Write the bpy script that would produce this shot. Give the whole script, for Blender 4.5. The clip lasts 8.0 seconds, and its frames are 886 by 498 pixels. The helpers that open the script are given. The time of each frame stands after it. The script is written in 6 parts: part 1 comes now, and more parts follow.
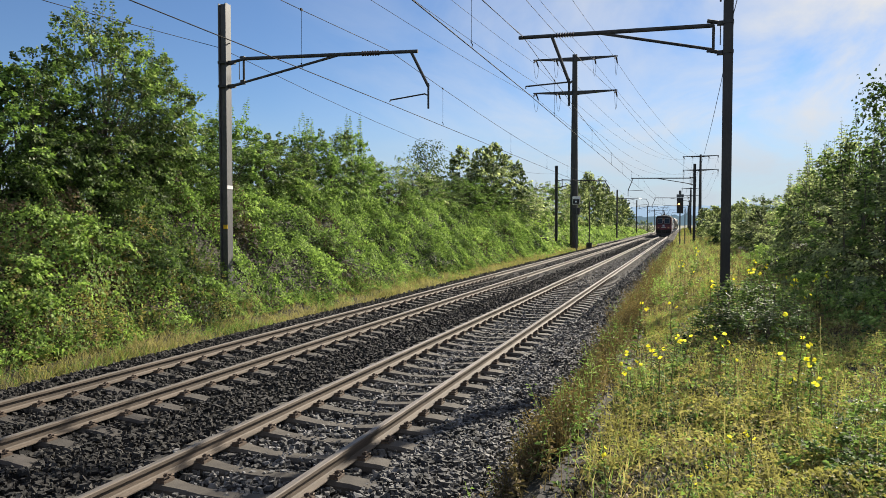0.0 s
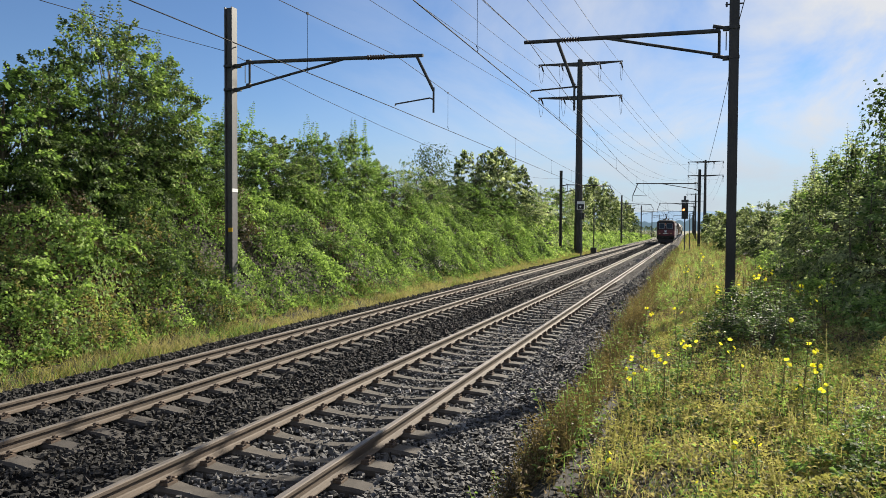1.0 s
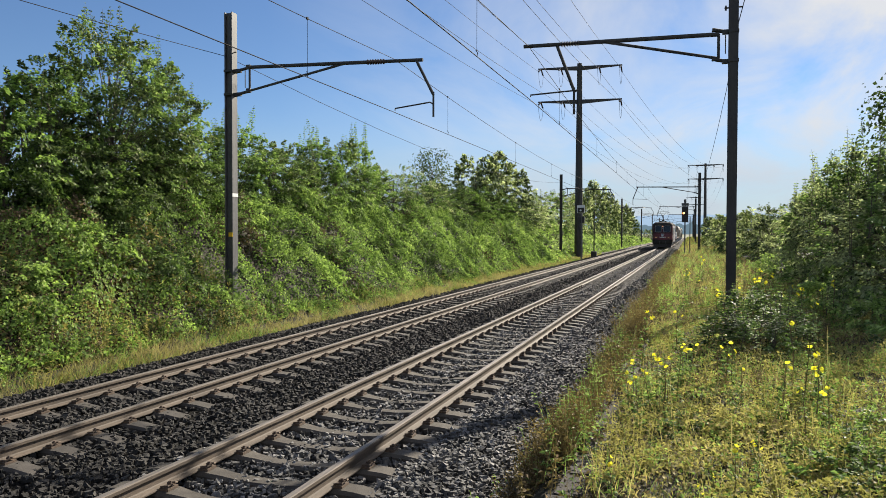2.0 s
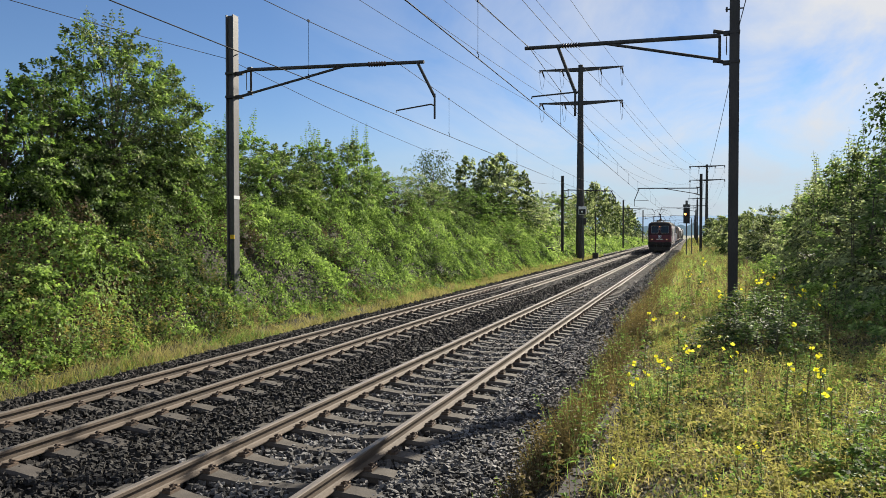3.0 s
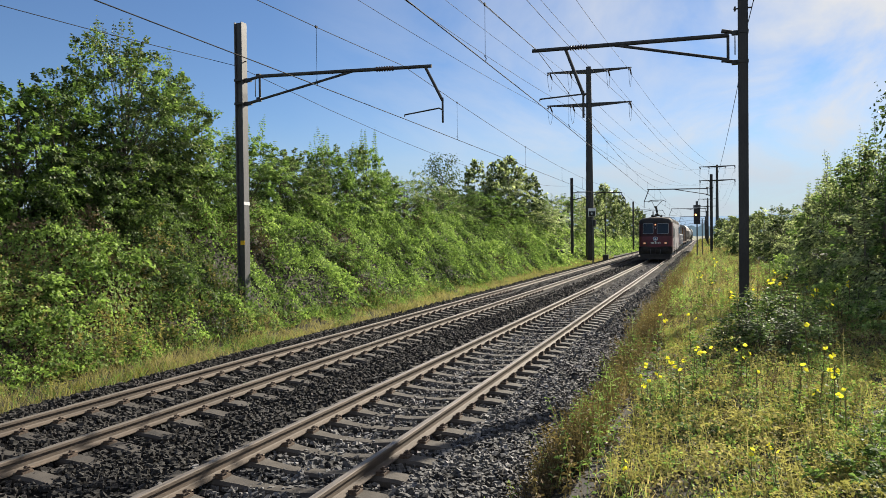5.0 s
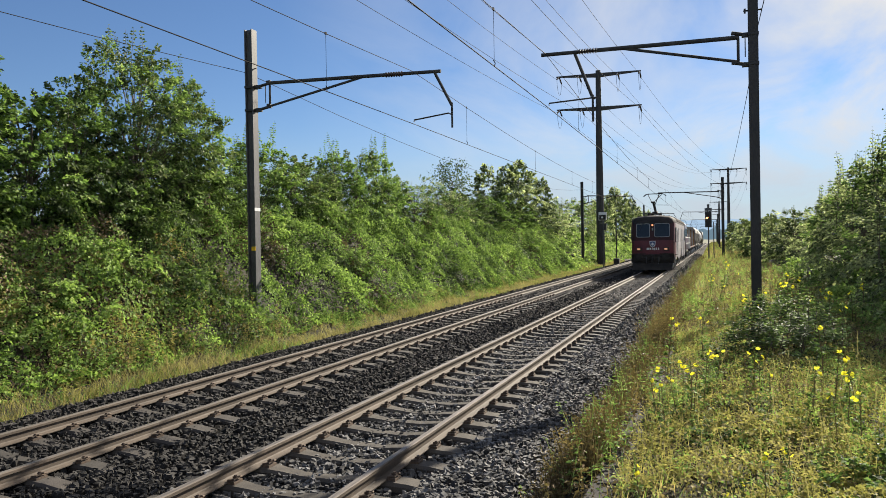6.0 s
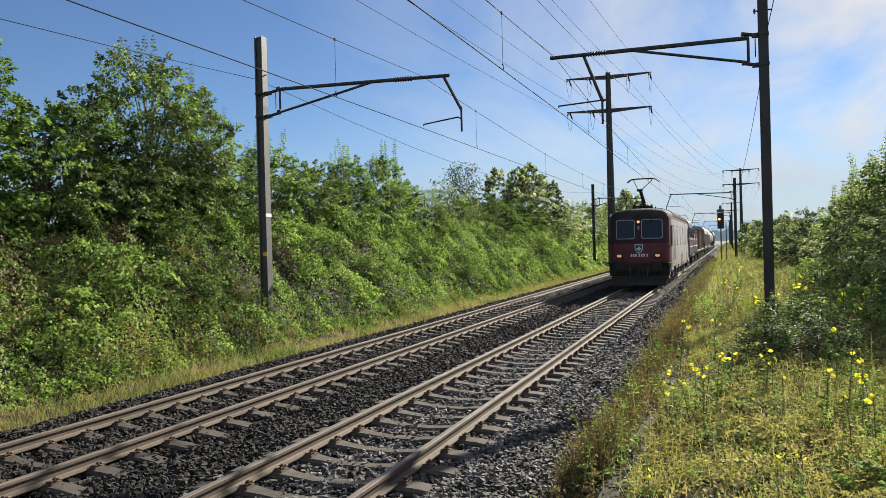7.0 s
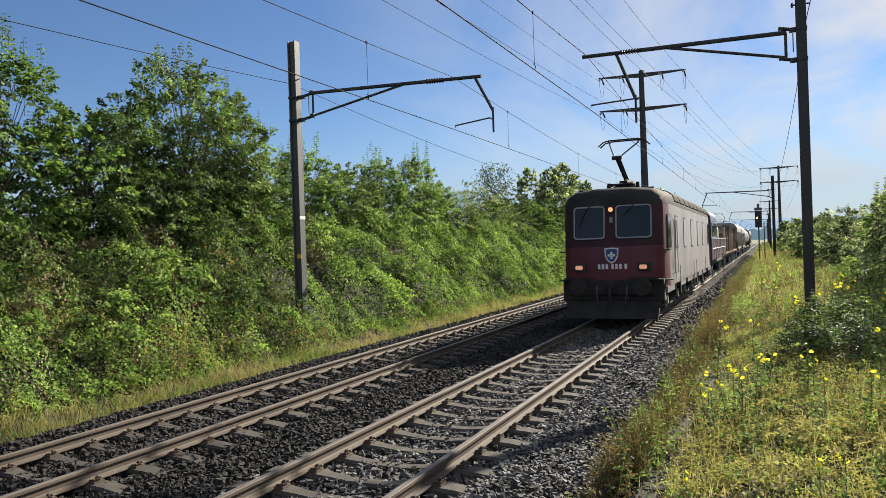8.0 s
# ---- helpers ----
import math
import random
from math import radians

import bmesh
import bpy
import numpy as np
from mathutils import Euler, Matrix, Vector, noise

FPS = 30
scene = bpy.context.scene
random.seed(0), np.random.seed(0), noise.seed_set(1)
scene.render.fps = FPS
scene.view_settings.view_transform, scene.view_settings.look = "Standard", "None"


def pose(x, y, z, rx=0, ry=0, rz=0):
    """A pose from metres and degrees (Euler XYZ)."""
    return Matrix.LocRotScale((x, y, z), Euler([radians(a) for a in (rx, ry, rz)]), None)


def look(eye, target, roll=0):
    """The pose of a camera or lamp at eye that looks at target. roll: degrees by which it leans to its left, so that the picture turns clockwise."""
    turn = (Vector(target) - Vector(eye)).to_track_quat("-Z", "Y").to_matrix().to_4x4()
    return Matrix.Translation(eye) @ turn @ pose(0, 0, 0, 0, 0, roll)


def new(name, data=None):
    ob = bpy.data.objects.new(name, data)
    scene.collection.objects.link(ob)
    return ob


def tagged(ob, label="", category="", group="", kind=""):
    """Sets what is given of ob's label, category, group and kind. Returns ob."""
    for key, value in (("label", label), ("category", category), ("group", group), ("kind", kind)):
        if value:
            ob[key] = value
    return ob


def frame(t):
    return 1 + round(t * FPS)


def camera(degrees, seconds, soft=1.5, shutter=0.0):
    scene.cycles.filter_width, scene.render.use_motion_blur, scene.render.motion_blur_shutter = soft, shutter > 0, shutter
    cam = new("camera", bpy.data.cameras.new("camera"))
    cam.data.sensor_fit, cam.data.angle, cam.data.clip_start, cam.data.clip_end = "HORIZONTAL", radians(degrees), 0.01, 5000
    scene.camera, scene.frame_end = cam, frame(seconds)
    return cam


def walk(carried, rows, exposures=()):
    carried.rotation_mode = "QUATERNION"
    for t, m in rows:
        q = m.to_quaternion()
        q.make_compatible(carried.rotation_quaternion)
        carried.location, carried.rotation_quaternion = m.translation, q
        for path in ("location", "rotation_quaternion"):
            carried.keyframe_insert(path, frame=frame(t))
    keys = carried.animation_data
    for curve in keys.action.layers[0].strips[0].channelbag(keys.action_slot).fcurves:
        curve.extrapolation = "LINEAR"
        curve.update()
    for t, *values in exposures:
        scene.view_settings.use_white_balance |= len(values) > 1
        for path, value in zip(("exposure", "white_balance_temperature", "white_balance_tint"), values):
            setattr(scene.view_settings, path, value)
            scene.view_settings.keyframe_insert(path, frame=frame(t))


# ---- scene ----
cam = camera(63.2, 8.0, soft=0.85)
# x across the line (right), y along the track towards the far end, z up from the rail heads
PATH = [
    (0, (3.987, -0.52, 2.258), (3.349, 1.374, 2.189), 0.0),
    (0.5, (3.983, -0.512, 2.252), (3.338, 1.38, 2.192), 0.2),
    (1, (3.977, -0.514, 2.251), (3.328, 1.377, 2.194), 0.3),
    (1.5, (3.978, -0.512, 2.249), (3.329, 1.379, 2.198), 0.2),
    (3, (3.977, -0.516, 2.255), (3.323, 1.374, 2.214), 0.0),
    (3.5, (3.98, -0.519, 2.253), (3.321, 1.369, 2.21), -0.1),
    (4, (3.984, -0.517, 2.252), (3.317, 1.368, 2.209), -0.3),
    (4.5, (3.98, -0.52, 2.255), (3.309, 1.364, 2.217), -0.5),
    (6, (3.983, -0.517, 2.253), (3.277, 1.354, 2.236), -1.0),
    (6.5, (3.994, -0.517, 2.256), (3.273, 1.349, 2.244), -1.2),
    (7, (4.004, -0.52, 2.259), (3.269, 1.34, 2.253), -1.5),
    (7.5, (4.006, -0.523, 2.263), (3.256, 1.331, 2.261), -1.7),
    (7.8, (4.005, -0.523, 2.261), (3.234, 1.322, 2.26), -1.76),
    (8, (4.004, -0.524, 2.257), (3.186, 1.301, 2.257), -1.9),
]
walk(cam, [(t, look(eye, target, roll)) for t, eye, target, roll in PATH])

# ---- world, sun and exposure ----
SUN_AZ, SUN_EL = 20.0, 28.5            # degrees to the right of the line's direction, degrees above the horizon
sx = math.sin(radians(SUN_AZ)) * math.cos(radians(SUN_EL))
sy = math.cos(radians(SUN_AZ)) * math.cos(radians(SUN_EL))
sz = math.sin(radians(SUN_EL))
sun = new("sun", bpy.data.lights.new("sun", "SUN"))
sun.data.energy, sun.data.angle, sun.data.color = 5.0, radians(0.53), (1.0, 0.91, 0.76)
sun.matrix_world = look((sx * 300, sy * 300, sz * 300), (0, 0, 0))
scene.view_settings.exposure = 1.15

world = bpy.data.worlds.new("sky")
world.use_nodes = True
scene.world = world
wn, wl = world.node_tree.nodes, world.node_tree.links
wn.clear()
sky = wn.new("ShaderNodeTexSky")
sky.sky_type, sky.sun_disc = "NISHITA", False
sky.sun_elevation, sky.sun_rotation = radians(SUN_EL), radians(SUN_AZ)
sky.air_density, sky.dust_density, sky.ozone_density = 1.0, 0.08, 4.0
# thin streaked cirrus, mapped on a flat layer high above
co = wn.new("ShaderNodeTexCoord")
sep = wn.new("ShaderNodeSeparateXYZ")
wl.new(co.outputs["Generated"], sep.inputs[0])


def wmath(op, a, b=None, c=None):
    n = wn.new("ShaderNodeMath")
    n.operation = op
    for i, q in enumerate((a, b, c)):
        if q is None:
            continue
        if isinstance(q, (int, float)):
            n.inputs[i].default_value = q
        else:
            wl.new(q, n.inputs[i])
    return n.outputs[0]


up = wmath("MAXIMUM", sep.outputs[2], 0.0)
den = wmath("ADD", up, 0.10)
cu, cv = wmath("DIVIDE", sep.outputs[0], den), wmath("DIVIDE", sep.outputs[1], den)
comb = wn.new("ShaderNodeCombineXYZ")
wl.new(cu, comb.inputs[0]), wl.new(cv, comb.inputs[1])
mapn = wn.new("ShaderNodeMapping")
mapn.inputs["Rotation"].default_value = (0, 0, radians(35))
mapn.inputs["Scale"].default_value = (1.5, 0.6, 1)
mapn.inputs["Location"].default_value = (1.7, 2.2, 0)
wl.new(comb.outputs[0], mapn.inputs[0])
cl = wn.new("ShaderNodeTexNoise")
cl.inputs["Scale"].default_value, cl.inputs["Detail"].default_value, cl.inputs["Roughness"].default_value = 0.9, 8, 0.58
cl.inputs["Distortion"].default_value = 0.5
wl.new(mapn.outputs[0], cl.inputs["Vector"])
cr = wn.new("ShaderNodeMapRange")
cr.inputs[1].default_value, cr.inputs[2].default_value = 0.35, 0.62
wl.new(cl.outputs[0], cr.inputs[0])
# more cloud on the sunward side
side = wn.new("ShaderNodeMapRange")
side.inputs[1].default_value, side.inputs[2].default_value, side.inputs[3].default_value, side.inputs[4].default_value = -0.52, 0.12, 0.0, 1.0
wl.new(sep.outputs[0], side.inputs[0])
cloud = wmath("MULTIPLY", wmath("MULTIPLY", cr.outputs[0], side.outputs[0]), 0.95)
mixc = wn.new("ShaderNodeMix")
mixc.data_type = "RGBA"
wl.new(cloud, mixc.inputs[0])
tint = wn.new("ShaderNodeVectorMath")
tint.operation = "MULTIPLY"
tint.inputs[1].default_value = (0.94, 1.02, 1.17)
wl.new(sky.outputs[0], tint.inputs[0])
wl.new(tint.outputs[0], mixc.inputs[6])
mixc.inputs[7].default_value = (8.3, 8.4, 8.6, 1)
haze = wn.new("ShaderNodeMapRange")
haze.inputs[1].default_value, haze.inputs[2].default_value, haze.inputs[3].default_value, haze.inputs[4].default_value = 0.0, 0.18, 0.7, 0.0
haze.interpolation_type = "SMOOTHERSTEP"
wl.new(up, haze.inputs[0])
mixh = wn.new("ShaderNodeMix")
mixh.data_type = "RGBA"
wl.new(haze.outputs[0], mixh.inputs[0])
wl.new(mixc.outputs[2], mixh.inputs[6])
mixh.inputs[7].default_value = (5.0, 5.95, 7.1, 1)
bg = wn.new("ShaderNodeBackground")
bg.inputs[1].default_value = 0.0425
wl.new(mixh.outputs[2], bg.inputs[0])
wo = wn.new("ShaderNodeOutputWorld")
wl.new(bg.outputs[0], wo.inputs[0])


# ---- materials ----
def material(name, a, b, rough=0.8, metal=0.0, scale=6.0, fine=60.0, bump=0.3, island=0.0, rnd=0.0, third=None, spec=0.5, dist=0.01, stretch=(1, 1, 1)):
    """Two colours mixed by a broad noise, a fine grain over it, relief; island / rnd: how much single pieces differ."""
    m = bpy.data.materials.new(name)
    m.use_nodes = True
    n, l = m.node_tree.nodes, m.node_tree.links
    p = n["Principled BSDF"]
    tc = n.new("ShaderNodeTexCoord")
    mp = n.new("ShaderNodeMapping")
    mp.inputs["Scale"].default_value = stretch
    l.new(tc.outputs["Object"], mp.inputs[0])
    big, small = n.new("ShaderNodeTexNoise"), n.new("ShaderNodeTexNoise")
    big.inputs["Scale"].default_value, big.inputs["Detail"].default_value = scale, 6
    small.inputs["Scale"].default_value, small.inputs["Detail"].default_value = fine, 4
    for q in (big, small):
        l.new(mp.outputs[0], q.inputs["Vector"])
    ramp = n.new("ShaderNodeValToRGB")
    ramp.color_ramp.elements[0].position, ramp.color_ramp.elements[1].position = 0.32, 0.68
    ramp.color_ramp.elements[0].color, ramp.color_ramp.elements[1].color = (*a, 1), (*b, 1)
    if third:
        e = ramp.color_ramp.elements.new(0.5)
        e.color = (*third, 1)
    l.new(big.outputs[0], ramp.inputs[0])
    grain = n.new("ShaderNodeMapRange")
    grain.inputs[1].default_value, grain.inputs[2].default_value, grain.inputs[3].default_value, grain.inputs[4].default_value = 0.3, 0.7, 0.72, 1.25
    l.new(small.outputs[0], grain.inputs[0])
    val = grain.outputs[0]
    for amount, kind, out in ((island, "ShaderNodeNewGeometry", "Random Per Island"), (rnd, "ShaderNodeObjectInfo", "Random")):
        if amount:
            r = n.new(kind)
            mr = n.new("ShaderNodeMapRange")
            mr.inputs[3].default_value, mr.inputs[4].default_value = 1 - amount, 1 + amount
            l.new(r.outputs[out], mr.inputs[0])
            mu = n.new("ShaderNodeMath")
            mu.operation = "MULTIPLY"
            l.new(val, mu.inputs[0]), l.new(mr.outputs[0], mu.inputs[1])
            val = mu.outputs[0]
    mul = n.new("ShaderNodeVectorMath")
    mul.operation = "SCALE"
    l.new(ramp.outputs[0], mul.inputs[0]), l.new(val, mul.inputs["Scale"])
    l.new(mul.outputs[0], p.inputs["Base Color"])
    p.inputs["Metallic"].default_value = metal
    p.inputs["Specular IOR Level"].default_value = spec
    rr = n.new("ShaderNodeMapRange")
    rr.inputs[3].default_value, rr.inputs[4].default_value = max(0.02, rough - 0.12), min(1, rough + 0.12)
    l.new(small.outputs[0], rr.inputs[0]), l.new(rr.outputs[0], p.inputs["Roughness"])
    if bump:
        bp = n.new("ShaderNodeBump")
        bp.inputs["Strength"].default_value, bp.inputs["Distance"].default_value = bump, dist
        l.new(small.outputs[0], bp.inputs["Height"]), l.new(bp.outputs[0], p.inputs["Normal"])
    return m


def leaf_material(name, dark, light, warm=None, trans=0.4, rough=0.55, spec=0.10):
    """Leaf: each leaf takes its own tone between two or three greens; light shines through it."""
    m = bpy.data.materials.new(name)
    m.use_nodes = True
    n, l = m.node_tree.nodes, m.node_tree.links
    p = n["Principled BSDF"]
    g = n.new("ShaderNodeNewGeometry")
    tc = n.new("ShaderNodeTexCoord")
    nz = n.new("ShaderNodeTexNoise")
    nz.inputs["Scale"].default_value, nz.inputs["Detail"].default_value = 0.9, 3
    l.new(tc.outputs["Object"], nz.inputs["Vector"])
    ad = n.new("ShaderNodeMath")
    ad.operation = "MULTIPLY_ADD"
    l.new(nz.outputs[0], ad.inputs[0])
    ad.inputs[1].default_value = 0.9
    sh = n.new("ShaderNodeMath")
    sh.operation = "MULTIPLY_ADD"
    l.new(g.outputs["Random Per Island"], sh.inputs[0])
    sh.inputs[1].default_value, sh.inputs[2].default_value = 0.62, -0.42
    oi = n.new("ShaderNodeObjectInfo")
    om = n.new("ShaderNodeMath")
    om.operation = "MULTIPLY_ADD"
    l.new(oi.outputs["Random"], om.inputs[0])
    om.inputs[1].default_value = 0.34
    l.new(sh.outputs[0], om.inputs[2])
    l.new(om.outputs[0], ad.inputs[2])
    ramp = n.new("ShaderNodeValToRGB")
    e = ramp.color_ramp.elements
    e[0].position, e[0].color, e[1].position, e[1].color = 0.1, (*dark, 1), 0.72, (*light, 1)
    if warm:
        q = e.new(0.93)
        q.color = (*warm, 1)
    l.new(ad.outputs[0], ramp.inputs[0])
    l.new(ramp.outputs[0], p.inputs["Base Color"])
    p.inputs["Roughness"].default_value = rough
    p.inputs["Specular IOR Level"].default_value = spec
    tr = n.new("ShaderNodeBsdfTranslucent")
    br = n.new("ShaderNodeVectorMath")
    br.operation = "MULTIPLY"
    br.inputs[1].default_value = (1.35, 1.5, 0.9)
    l.new(ramp.outputs[0], br.inputs[0]), l.new(br.outputs[0], tr.inputs[0])
    mx = n.new("ShaderNodeMixShader")
    mx.inputs[0].default_value = trans
    l.new(p.outputs[0], mx.inputs[1]), l.new(tr.outputs[0], mx.inputs[2])
    l.new(mx.outputs[0], n["Material Output"].inputs[0])
    return m


def glow(name, colour, strength):
    m = bpy.data.materials.new(name)
    m.use_nodes = True
    p = m.node_tree.nodes["Principled BSDF"]
    p.inputs["Base Color"].default_value = (*(0.1 * q for q in colour), 1)
    p.inputs["Emission Color"].default_value = (*colour, 1)
    p.inputs["Emission Strength"].default_value = strength
    return m


def glass(name, colour=(0.02, 0.03, 0.04)):
    m = bpy.data.materials.new(name)
    m.use_nodes = True
    p = m.node_tree.nodes["Principled BSDF"]
    p.inputs["Base Color"].default_value = (*colour, 1)
    p.inputs["Roughness"].default_value = 0.06
    p.inputs["IOR"].default_value = 1.5
    p.inputs["Specular IOR Level"].default_value = 0.22
    return m


M = {}
M["soil"] = material("soil", (0.030, 0.022, 0.012), (0.016, 0.016, 0.007), 0.95, scale=1.2, fine=25, bump=0.8, dist=0.03)
M["field"] = material("far_meadow", (0.05, 0.065, 0.02), (0.09, 0.09, 0.035), 0.95, scale=0.05, fine=3, bump=0.2)
# both beds near black: shade in the gaps between stones is in the colour
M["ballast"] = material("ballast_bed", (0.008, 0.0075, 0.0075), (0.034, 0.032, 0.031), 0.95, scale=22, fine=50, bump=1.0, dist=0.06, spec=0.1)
M["ballast_dark"] = material("sooty_gap_shade_bed", (0.005, 0.0045, 0.004), (0.018, 0.016, 0.014), 0.95, scale=22, fine=50, bump=1.0, dist=0.06, spec=0.1)
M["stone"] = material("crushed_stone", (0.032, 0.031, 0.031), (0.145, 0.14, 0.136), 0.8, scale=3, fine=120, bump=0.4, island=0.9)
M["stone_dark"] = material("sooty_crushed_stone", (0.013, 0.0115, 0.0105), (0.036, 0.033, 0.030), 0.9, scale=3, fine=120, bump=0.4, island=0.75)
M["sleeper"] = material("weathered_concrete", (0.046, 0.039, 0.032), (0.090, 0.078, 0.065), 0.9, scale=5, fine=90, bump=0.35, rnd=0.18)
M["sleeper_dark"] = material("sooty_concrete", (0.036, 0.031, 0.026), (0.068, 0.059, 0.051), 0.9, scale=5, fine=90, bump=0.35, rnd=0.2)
M["rust"] = material("rusty_rail", (0.06, 0.045, 0.033), (0.115, 0.088, 0.066), 0.75, scale=9, fine=110, bump=0.25, third=(0.088, 0.067, 0.05), stretch=(1, 0.12, 1))
M["polish"] = material("polished_rail_head", (0.19, 0.168, 0.146), (0.25, 0.222, 0.198), 0.6, 0.65, scale=3, fine=60, bump=0.05, stretch=(1, 0.05, 1))
M["clip"] = material("rusty_clip", (0.07, 0.05, 0.04), (0.13, 0.09, 0.06), 0.8, scale=20, fine=150)
M["mast"] = material("galvanised_mast", (0.07, 0.07, 0.072), (0.11, 0.11, 0.112), 0.6, 0.2, scale=3, fine=40, bump=0.08, stretch=(1, 1, 0.3))
M["mast_dark"] = material("dark_painted_steel", (0.022, 0.021, 0.020), (0.045, 0.042, 0.039), 0.6, 0.1, scale=3, fine=40, bump=0.1, stretch=(1, 1, 0.3))
M["arm"] = material("grey_tube", (0.04, 0.04, 0.04), (0.08, 0.078, 0.075), 0.8, 0.0, scale=5, fine=50, bump=0.05, spec=0.15)
M["insul"] = material("brown_porcelain", (0.03, 0.018, 0.014), (0.05, 0.028, 0.02), 0.3, scale=8, fine=40, bump=0.02)
M["wire"] = material("dark_wire", (0.012, 0.011, 0.010), (0.025, 0.022, 0.02), 0.8, 0.0, scale=2, fine=20, bump=0, spec=0.1)
M["yellow"] = material("yellow_plate", (0.75, 0.48, 0.02), (0.7, 0.42, 0.02), 0.5, scale=8, fine=40, bump=0.05)
M["white"] = material("white_plate", (0.75, 0.75, 0.73), (0.68, 0.68, 0.66), 0.5, scale=8, fine=40, bump=0.05)
M["black"] = material("black_paint", (0.012, 0.012, 0.013), (0.03, 0.028, 0.027), 0.6, scale=6, fine=60, bump=0.1)
M["concrete"] = material("old_dark_concrete", (0.016, 0.014, 0.012), (0.045, 0.038, 0.032), 0.97, scale=4, fine=60, bump=0.6, rnd=0.2)
M["bark"] = material("bark", (0.07, 0.055, 0.04), (0.13, 0.105, 0.08), 0.9, scale=6, fine=50, bump=0.6)
M["leaf_a"] = leaf_material("leaf_mid_green", (0.028, 0.050, 0.014), (0.205, 0.30, 0.10), (0.38, 0.46, 0.19), 0.33, 0.6)
M["leaf_b"] = leaf_material("leaf_fresh_green", (0.045, 0.082, 0.020), (0.265, 0.385, 0.115), (0.45, 0.53, 0.20), 0.34, 0.6)
M["leaf_c"] = leaf_material("leaf_dark_green", (0.015, 0.029, 0.010), (0.105, 0.145, 0.055), (0.25, 0.28, 0.13), 0.26, 0.55, 0.2)
M["leaf_d"] = leaf_material("leaf_olive_dry", (0.058, 0.045, 0.028), (0.17, 0.13, 0.08), (0.30, 0.21, 0.14), 0.18)
M["grass_dry"] = leaf_material("dry_grass", (0.20, 0.17, 0.09), (0.38, 0.32, 0.18), (0.42, 0.31, 0.17), 0.38, 0.7)
M["grass"] = leaf_material("meadow_grass", (0.125, 0.115, 0.046), (0.34, 0.30, 0.12), (0.44, 0.36, 0.18), 0.36, 0.65)
M["leaf_e"] = leaf_material("leaf_grey_green", (0.036, 0.048, 0.026), (0.31, 0.335, 0.21), (0.54, 0.56, 0.39), 0.58, 0.55, 0.2)
M["leaf_g"] = leaf_material("withered_weed", (0.055, 0.041, 0.021), (0.175, 0.128, 0.066), (0.29, 0.205, 0.11), 0.25)
M["leaf_f"] = leaf_material("ivy_leaf", (0.070, 0.118, 0.032), (0.34, 0.455, 0.145), (0.52, 0.60, 0.24), 0.36, 0.6)
M["petal"] = leaf_material("yellow_petal", (0.68, 0.56, 0.04), (0.78, 0.68, 0.08), (0.82, 0.74, 0.14), 0.4, 0.6)
M["stem"] = material("weed_stem", (0.10, 0.09, 0.03), (0.16, 0.10, 0.05), 0.8, scale=10, fine=40, bump=0.1)


